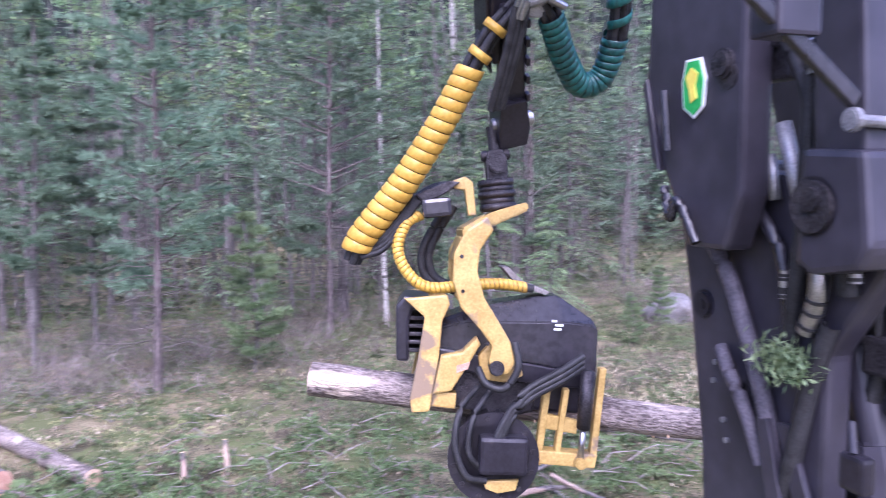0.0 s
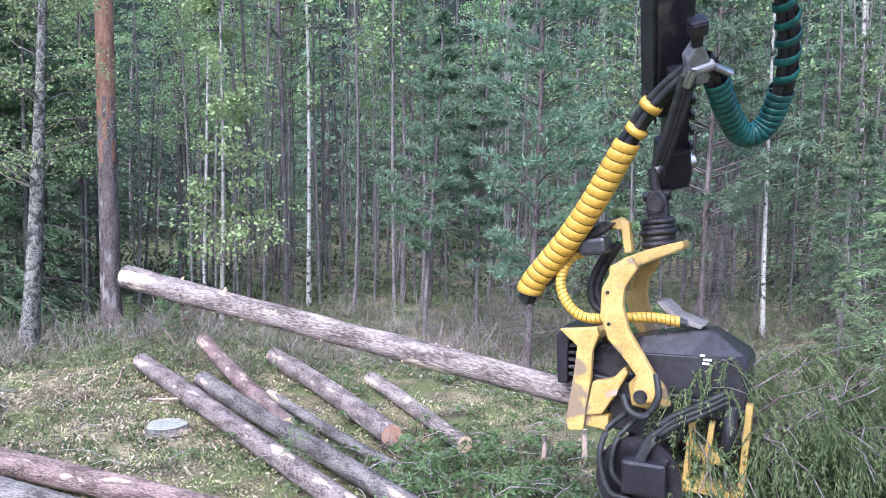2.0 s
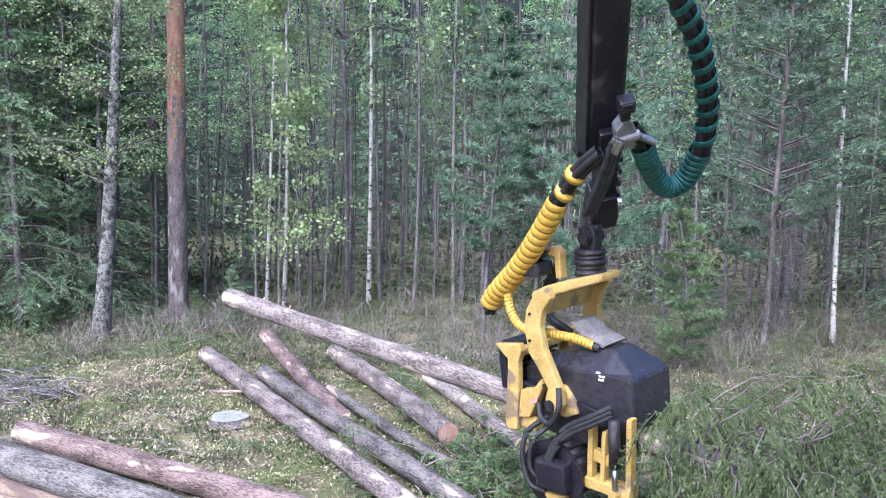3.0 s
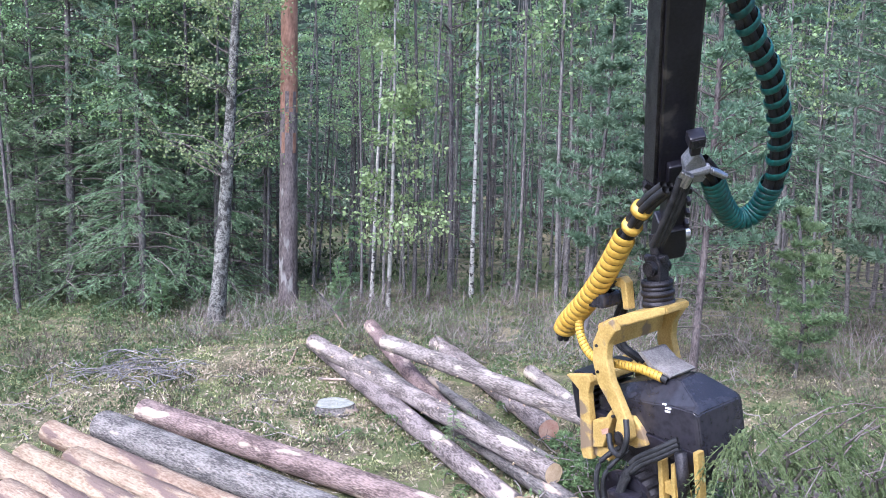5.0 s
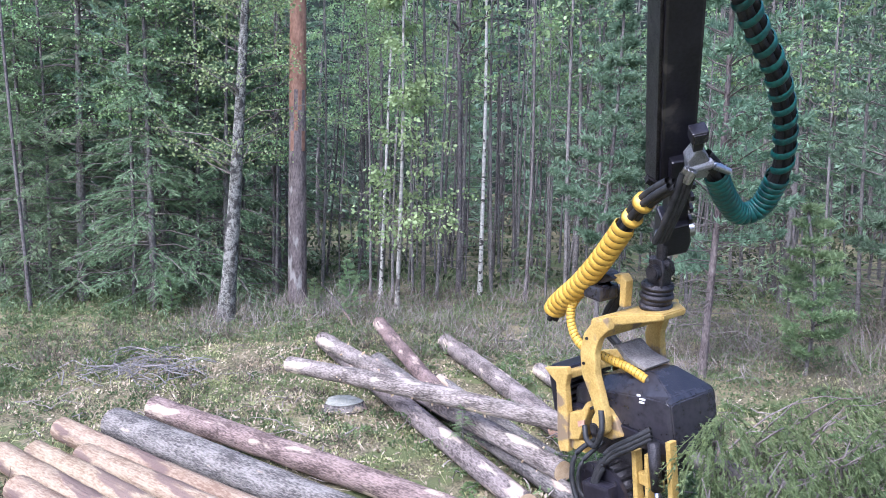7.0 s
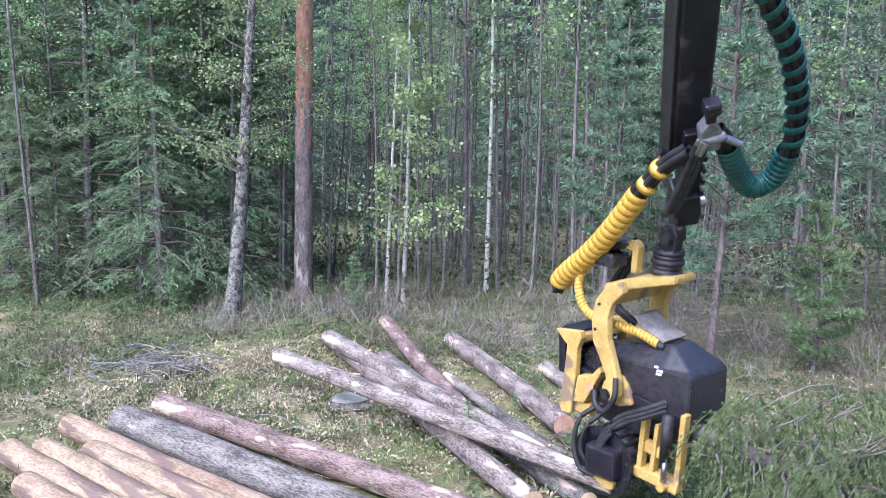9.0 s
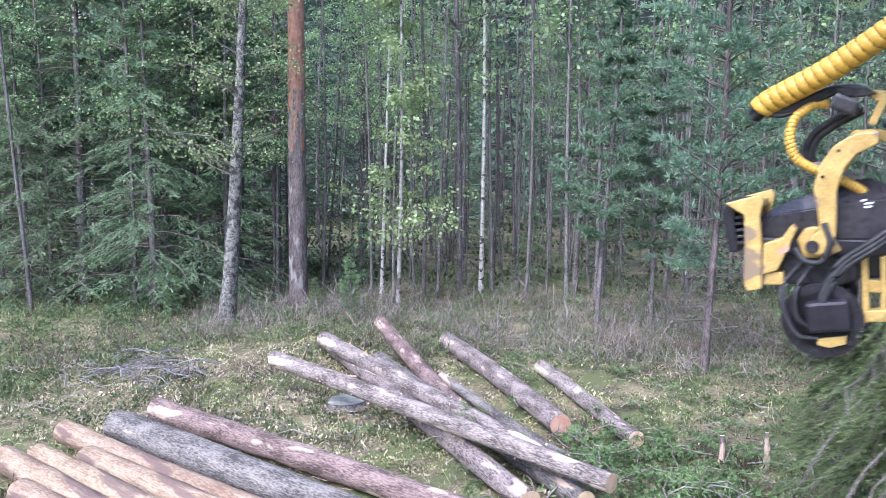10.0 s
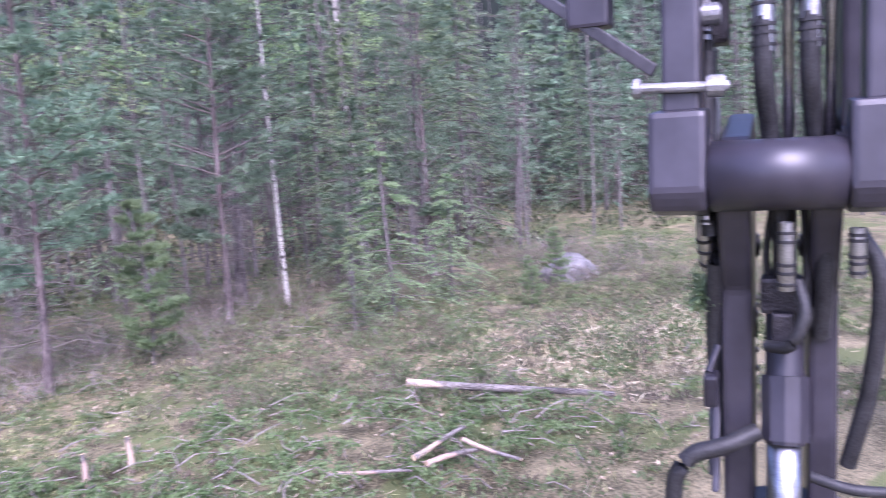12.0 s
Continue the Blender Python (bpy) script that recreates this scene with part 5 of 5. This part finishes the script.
def slash(name, label, n, x0, x1, y0, y1, size, material, needles=5, keep=None, height=0.18, bark=None):
    P = spots(n, x0, x1, y0, y1, keep)
    a = rng.uniform(0, 2 * np.pi, len(P))
    L = rng.uniform(0.3, 0.8, len(P)) * size
    s = np.linspace(0, 1, 5)[None, :, None]
    pts = P[:, None] + np.array([0, 0, 1]) * rng.uniform(0.02, height, (len(P), 1, 1)) + np.stack([np.cos(a), np.sin(a), 0 * a], -1)[:, None] * L[:, None, None] * (s - 0.5)
    pts = pts + np.array([0, 0, 0.12]) * L[:, None, None] * np.sin(s * 3.1) + rng.normal(size=pts.shape) * 0.02
    pairs = tubes(pts, 0.010 * (1 - 0.7 * s[..., 0]) + 0 * L[:, None], 3)
    tagged(new(name + "_twigs", raw(name, *pairs, True, bark or TWIG)), "grey broken twigs among " + label, "branches", kind="stuff")
    if needles:
        Q, A = tips(pts, 26, 0.1, 0.3)
        tagged(new(name, raw(name, *needle_quads(Q, A, needles, 0.05, 0.013, 0.6), False, material)), label, "branches", kind="stuff")


slash("spruce_slash", "green cut spruce boughs strewn on the ground", 230, -0.4, 5.2, 5.0, 8.0, 0.8, CUT_NEEDLE, 6, None, 0.2)
slash("sparse_slash", "scattered spruce boughs in the heath", 120, -3, 8, 4.6, 10.5, 0.6, CUT_NEEDLE, 5)
slash("twig_heap", "a heap of dry grey twigs on the clearing", 150, -7.3, -5.4, 7.4, 9.2, 0.85, CUT_NEEDLE, 0, lambda x, y: np.hypot(x + 6.35, (y - 8.3) * 1.3) < 0.95, 0.16, PALE_TWIG)
slash("fallen_boughs", "feathery cut spruce boughs lying by the log pile", 60, -0.8, 0.7, 6.2, 7.7, 0.9, CUT_NEEDLE, 7, None, 0.22)
slash("loose_twigs", "dry twigs scattered over the moss", 170, -8, 2, 5, 11.5, 0.6, CUT_NEEDLE, 0, None, 0.06)


def pole(a, b, r, label):
    a, b = Vector(a), Vector(b)
    t = thing("pole", Matrix.Translation(a) @ (b - a).to_track_quat("X", "Z").to_matrix().to_4x4(), label, "pole", "loose poles and sticks")
    body, end, top = log_meshes((b - a).length, r, r * 0.6, GREY_LOG, CUT_WOOD, int(a.x * 31) % 50, 8, 9)
    child("bark", body, t)
    child("butt_end", end, t, "pale sawn end wood")
    child("top_end", top, t, "pale sawn end wood")


pole((-4.75, 11.9, 0.0), (-5.15, 11.5, 0.75), 0.018, "thin leaning stick by the pile")
pole((3.92, 7.52, 0.2), (5.6, 6.05, 0.05), 0.05, "grey dead pole with a bright sawn end")
for a, b, r in (((3.0, 5.75, 0.16), (3.65, 5.9, 0.2), 0.028), ((3.05, 5.6, 0.12), (3.7, 5.62, 0.1), 0.03), ((3.5, 5.75, 0.18), (3.75, 5.2, 0.1), 0.024), ((2.3, 5.9, 0.15), (2.9, 5.6, 0.1), 0.02), ((-4.6, 9.5, 0.03), (-4.35, 9.3, 0.3), 0.02), ((-3.9, 8.9, 0.05), (-2.6, 9.3, 0.06), 0.018)):
    pole(a, b, r, "short broken stick in the slash")


for x, y, h in ((0.57, 7.19, 0.34), (0.99, 7.5, 0.3)):
    pole((x, y, -0.05), (x + 0.03, y, h), 0.035, "broken upright snag in the slash")


def stump():
    t = thing("stump", pose(-3.36, 8.1, -0.06), "low sawn stump with a pale cut face", "stump")
    n = 22
    a = np.arange(n) * 2 * np.pi / n
    wob = 1 + 0.07 * np.sin(3 * a + 1) + 0.04 * np.sin(5 * a)
    V = [(math.cos(q) * r * w, math.sin(q) * r * w, h) for r, h in ((0.26, 0), (0.225, 0.04), (0.21, 0.085)) for q, w in zip(a, wob)]
    F = [[k * n + i, k * n + (i + 1) % n, (k + 1) * n + (i + 1) % n, (k + 1) * n + i] for k in range(2) for i in range(n)]
    child("bark", raw("bark", V, F, True, GREY_LOG), t)
    top = [(math.cos(q) * 0.206 * w, math.sin(q) * 0.206 * w, 0.087) for q, w in zip(a, wob)] + [(0, 0, 0.09)]
    child("cut_face", raw("cut_face", top, [[i, (i + 1) % n, n] for i in range(n)], False, WEATHERED), t, "greyish pale cut face")


stump()


def boulder(x, y, sx, sy, sz, seed):
    bm = bmesh.new()
    bmesh.ops.create_icosphere(bm, subdivisions=4, radius=1)
    for v in bm.verts:
        d = noise.fractal(v.co * 1.3 + Vector((seed, 0, 0)), 0.8, 2.0, 4)
        v.co *= 1 + 0.22 * d
        v.co = Vector((v.co.x * sx, v.co.y * sy, v.co.z * sz))
    me = bpy.data.meshes.new("boulder")
    bm.to_mesh(me)
    bm.free()
    me.materials.append(STONE)
    me.polygons.foreach_set("use_smooth", np.ones(len(me.polygons), bool))
    b = new("boulder", me)
    b.matrix_basis = pose(x, y, 0.0, 0, 0, 30)
    tagged(b, "pale grey granite boulder in the heath", "boulder")


boulder(10.2, 12.2, 0.8, 0.5, 0.42, 3)

# ---- what moves ----
# seconds, place of the tilt pivot, turn about z, x and y, and the swing of the tilt frame
HEAD = [
    (0, 2.242, 4.41, 1.632, -21.6, -3.8, 2.8, -8),
    (0.5, 1.593, 4.734, 1.551, -16.9, -3.8, 0.4, -0.5),
    (1, 1.294, 4.836, 1.541, -19.4, -4.5, 0.6, 6.6),
    (1.5, 1.303, 5.023, 1.468, -19.6, -3.2, 0.9, -3.4),
    (2, 1.162, 5.307, 1.362, -23.7, -2.2, -1.5, -7.1),
    (2.5, 0.779, 5.717, 1.276, -32.4, -0.5, -1.5, -6.4),
    (3, 0.325, 6.003, 1.104, -39.4, 5, -2.7, 0.3),
    (3.5, 0.04, 6.021, 0.97, -42.8, 11.1, -5.2, 11.2),
    (5.3, 0.107, 6.076, 0.849, -40.4, 7.1, -5.7, 1.5),
    (5.5, 0.091, 6.094, 0.854, -39.4, 7.2, -5, 1.9),
    (6, -0.059, 6.056, 0.845, -42.2, 6.9, -7, 12.1),
    (6.5, -0.193, 6.056, 0.872, -43.5, 6.1, -7.5, 18.8),
    (7, -0.15, 6.086, 0.85, -40.5, 6, -6.4, 14.3),
    (7.2, -0.1, 6.099, 0.871, -39.3, 6.2, -3, 8.3),
    (8.8, -0.18, 6.222, 0.943, -39.8, 4.7, 0.4, 7.3),
    (9, -0.162, 6.214, 1.047, -35.2, 3.1, 1.3, 5.2),
    (9.5, 0.02, 6.343, 1.789, -5.7, -4.2, -9.6, 38.3),
    (10, 1.13, 6.45, 2.18, -14, 1.6, -10.1, 32.4),
    (10.5, 2.95, 6.42, 2.45, -34, 1.6, -10.1, 24.4),
    (11, 4.7, 5.8, 2.574, -54, 1.6, -10.1, 24.4),
    (11.5, 6.2, 4.4, 2.574, -72, 1.6, -10.1, 24.4),
    (12, 6.9, 3.1, 2.574, -84, 1.6, -10.1, 24.4),
]
# seconds, place of the tip and the way up the stick
STICK = [
    (0, 2.402, 4.458, 3.111, -0.293, -0.514, 0.807),
    (0.5, 1.87, 4.777, 3.03, -0.224, -0.532, 0.816),
    (1, 1.713, 4.848, 2.993, -0.226, -0.599, 0.768),
    (1.5, 1.518, 5.08, 2.941, -0.171, -0.582, 0.795),
    (2, 1.245, 5.391, 2.834, -0.165, -0.646, 0.745),
    (2.5, 0.857, 5.764, 2.739, -0.097, -0.691, 0.716),
    (3, 0.406, 5.884, 2.521, -0.044, -0.73, 0.682),
    (3.5, 0.15, 5.693, 2.331, -0.017, -0.768, 0.64),
    (5.3, 0.124, 5.959, 2.265, -0.008, -0.719, 0.695),
    (5.5, 0.126, 5.959, 2.265, -0.008, -0.719, 0.695),
    (6, 0.097, 5.815, 2.287, -0.009, -0.738, 0.675),
    (6.5, 0.07, 5.744, 2.291, -0.008, -0.743, 0.669),
    (7, 0.08, 5.83, 2.286, -0.011, -0.734, 0.679),
    (7.2, 0.087, 5.876, 2.293, -0.012, -0.73, 0.683),
    (8.8, 0.052, 5.988, 2.351, 0.004, -0.736, 0.677),
    (9, 0.105, 6.04, 2.459, 0.002, -0.747, 0.664),
    (9.5, 0.875, 6.417, 3.055, -0.105, -0.782, 0.615),
    (10, 1.80, 6.33, 3.52, -0.26, -0.839, 0.478),
    (10.5, 3.55, 6.08, 3.79, -0.531, -0.699, 0.478),
    (11, 5.15, 5.25, 3.908, -0.74, -0.47, 0.478),
    (11.5, 6.45, 3.7, 3.908, -0.85, -0.22, 0.478),
    (12, 7.0, 2.35, 3.908, -0.875, -0.07, 0.478),
]
# seconds, heading
SLEW = [
    (0, -4.6),
    (0.5, 5.4),
    (1, 8),
    (1.5, 10.6),
    (2, 13.7),
    (2.5, 17.5),
    (3, 22.4),
    (3.5, 26.3),
    (5.3, 25.1),
    (5.5, 25.1),
    (6, 26.2),
    (6.5, 26.9),
    (7, 26.3),
    (7.2, 26),
    (8.8, 25.8),
    (9, 24.9),
    (9.5, 15),
    (10, 2.4),
    (10.5, -17.7),
    (11, -33.7),
    (11.5, -45.7),
    (12, -53.7),
]
# seconds, place of the butt end and the way towards it
FIRST_LOG = [
    (0, 1.207, 4.916, 1.50, -0.882, 0.464, 0.108),
    (0.5, -0.642, 5.536, 1.694, -0.927, 0.347, 0.142),
    (0.8, -1.898, 6.304, 2.004, -0.892, 0.417, 0.178),
    (1, -2.886, 6.812, 2.182, -0.886, 0.427, 0.178),
    (1.2, -3.297, 6.266, 2.366, -0.935, 0.283, 0.215),
    (1.5, -3.332, 6.479, 1.942, -0.943, 0.303, 0.137),
    (2, -3.328, 7.163, 1.76, -0.915, 0.384, 0.122),
    (2.5, -3.396, 8.19, 1.721, -0.851, 0.509, 0.132),
    (3, -3.659, 8.822, 1.224, -0.814, 0.577, 0.065),
    (3.5, -3.934, 8.852, 0.705, -0.816, 0.577, -0.013),
    (3.7, -3.963, 8.805, 0.667, -0.824, 0.567, -0.018),
]
SECOND_LOG = [
    (5.3, -3.351, 9.301, 0.522, -0.732, 0.681, -0.027),
    (5.5, -3.386, 9.302, 0.519, -0.735, 0.677, -0.028),
    (6, -4.101, 8.499, 0.529, -0.855, 0.517, -0.032),
    (6.5, -4.15, 8.62, 0.419, -0.837, 0.543, -0.062),
    (7, -4.204, 8.484, 0.271, -0.857, 0.508, -0.088),
]

FIRST_REST = ((-4.32, 9.78, 0.26), (-0.66, 6.29, 0.24))
SECOND_REST = ((-4.47, 8.55, 0.30), (-0.30, 5.92, 0.34))


def along_x(butt, way):
    """A log's pose from its butt end; way points from the head to the butt."""
    return Matrix.Translation(butt) @ (-Vector(way)).to_track_quat("X", "Z").to_matrix().to_4x4()


def head_pose(row):
    return pose(*row[1:4], 0, 0, row[4]) @ pose(0, 0, 0, row[5], 0, 0) @ pose(0, 0, 0, 0, row[6], 0)


def stick_pose(row, heading):
    z = Vector(row[4:7]).normalized()
    x = Vector((math.cos(radians(heading)), math.sin(radians(heading)), 0))
    x = (x - z * x.dot(z)).normalized()
    y = z.cross(x)
    m = Matrix((x, y, z)).transposed().to_4x4()
    return Matrix.Translation(row[1:4]) @ m


def foot_pose(heading):
    """The crane turns on the machine's deck behind its post."""
    h = radians(max(heading, -4.6))
    reach = 0.85
    return pose(2.22 - reach * (math.sin(h) + math.sin(radians(4.6))), 1.55 + reach * (math.cos(h) - math.cos(radians(4.6))), -0.06, 0, 0, heading)


def motions():
    walk(harvester_head, [(r[0], head_pose(r)) for r in HEAD])
    walk(tilt_frame, [(r[0], pose(0, 0, 0, 0, r[7], 0)) for r in HEAD])
    walk(crane_foot, [(t, foot_pose(h)) for t, h in SLEW])
    sticks = [(r[0], stick_pose(r, h[1])) for r, h in zip(STICK, SLEW)]
    walk(crane_stick, sticks)
    booms, hoses, crowns = [], [], []
    for (t, m), row, (_, heading) in zip(sticks, HEAD, SLEW):
        foot = foot_pose(heading) @ Vector((0, 0.3, 4.15))
        knee = m @ Vector((0, 0.13, 3.3))
        booms.append((t, Matrix.Translation(foot) @ (knee - foot).to_track_quat("Z", "Y").to_matrix().to_4x4()))
        top = m @ Vector((-0.2, -0.05, 0.62))
        sag = 0 if t < 1.8 else 20 if t < 2.8 else 38 if t < 9.2 else 8
        low = head_pose(row) @ pose(0, 0, 0, 0, row[7], 0) @ Vector(((800 - 1012) * S, -0.14, (655 - 432 - sag) * S))
        z = (top - low).normalized()
        y = (head_pose(row).to_3x3() @ Vector((0, 1, 0)))
        x = y.cross(z).normalized()
        y = z.cross(x)
        hoses.append((t, Matrix.Translation(low + z * 1.34) @ Matrix((x, y, z)).transposed().to_4x4()))
        slide = 2.4 if t < 0.2 else 1.1 if t < 0.7 else -0.2 if 1.2 < t < 1.8 else 0.0 if t < 2.2 else 0.3 if t < 2.8 else 0.6 if t < 9.2 else 0.3
        dip = 38 if 9.2 < t < 9.8 else 60 if 9.8 < t < 10.7 else 4
        crowns.append((t, head_pose(row) @ pose(slide - 0.35, 0, -0.2, 0, dip, 0)))
    walk(main_boom, booms)
    walk(hose_bundle, hoses)
    walk(crown_top, crowns)
    ones = [(r[0], along_x(r[1:4], r[4:7])) for r in FIRST_LOG]
    rest = along_x(FIRST_REST[0], Vector(FIRST_REST[0]) - Vector(FIRST_REST[1]))
    walk(first_log, ones + [(4.4, rest), (12.0, rest)])
    twos = [(t, m @ pose(5.1, 0, 0)) for t, m in ones if t < 3.6] + [(r[0], along_x(r[1:4], r[4:7])) for r in SECOND_LOG]
    rest = along_x(SECOND_REST[0], Vector(SECOND_REST[0]) - Vector(SECOND_REST[1]))
    walk(second_log, twos + [(7.6, rest), (12.0, rest)])


motions()
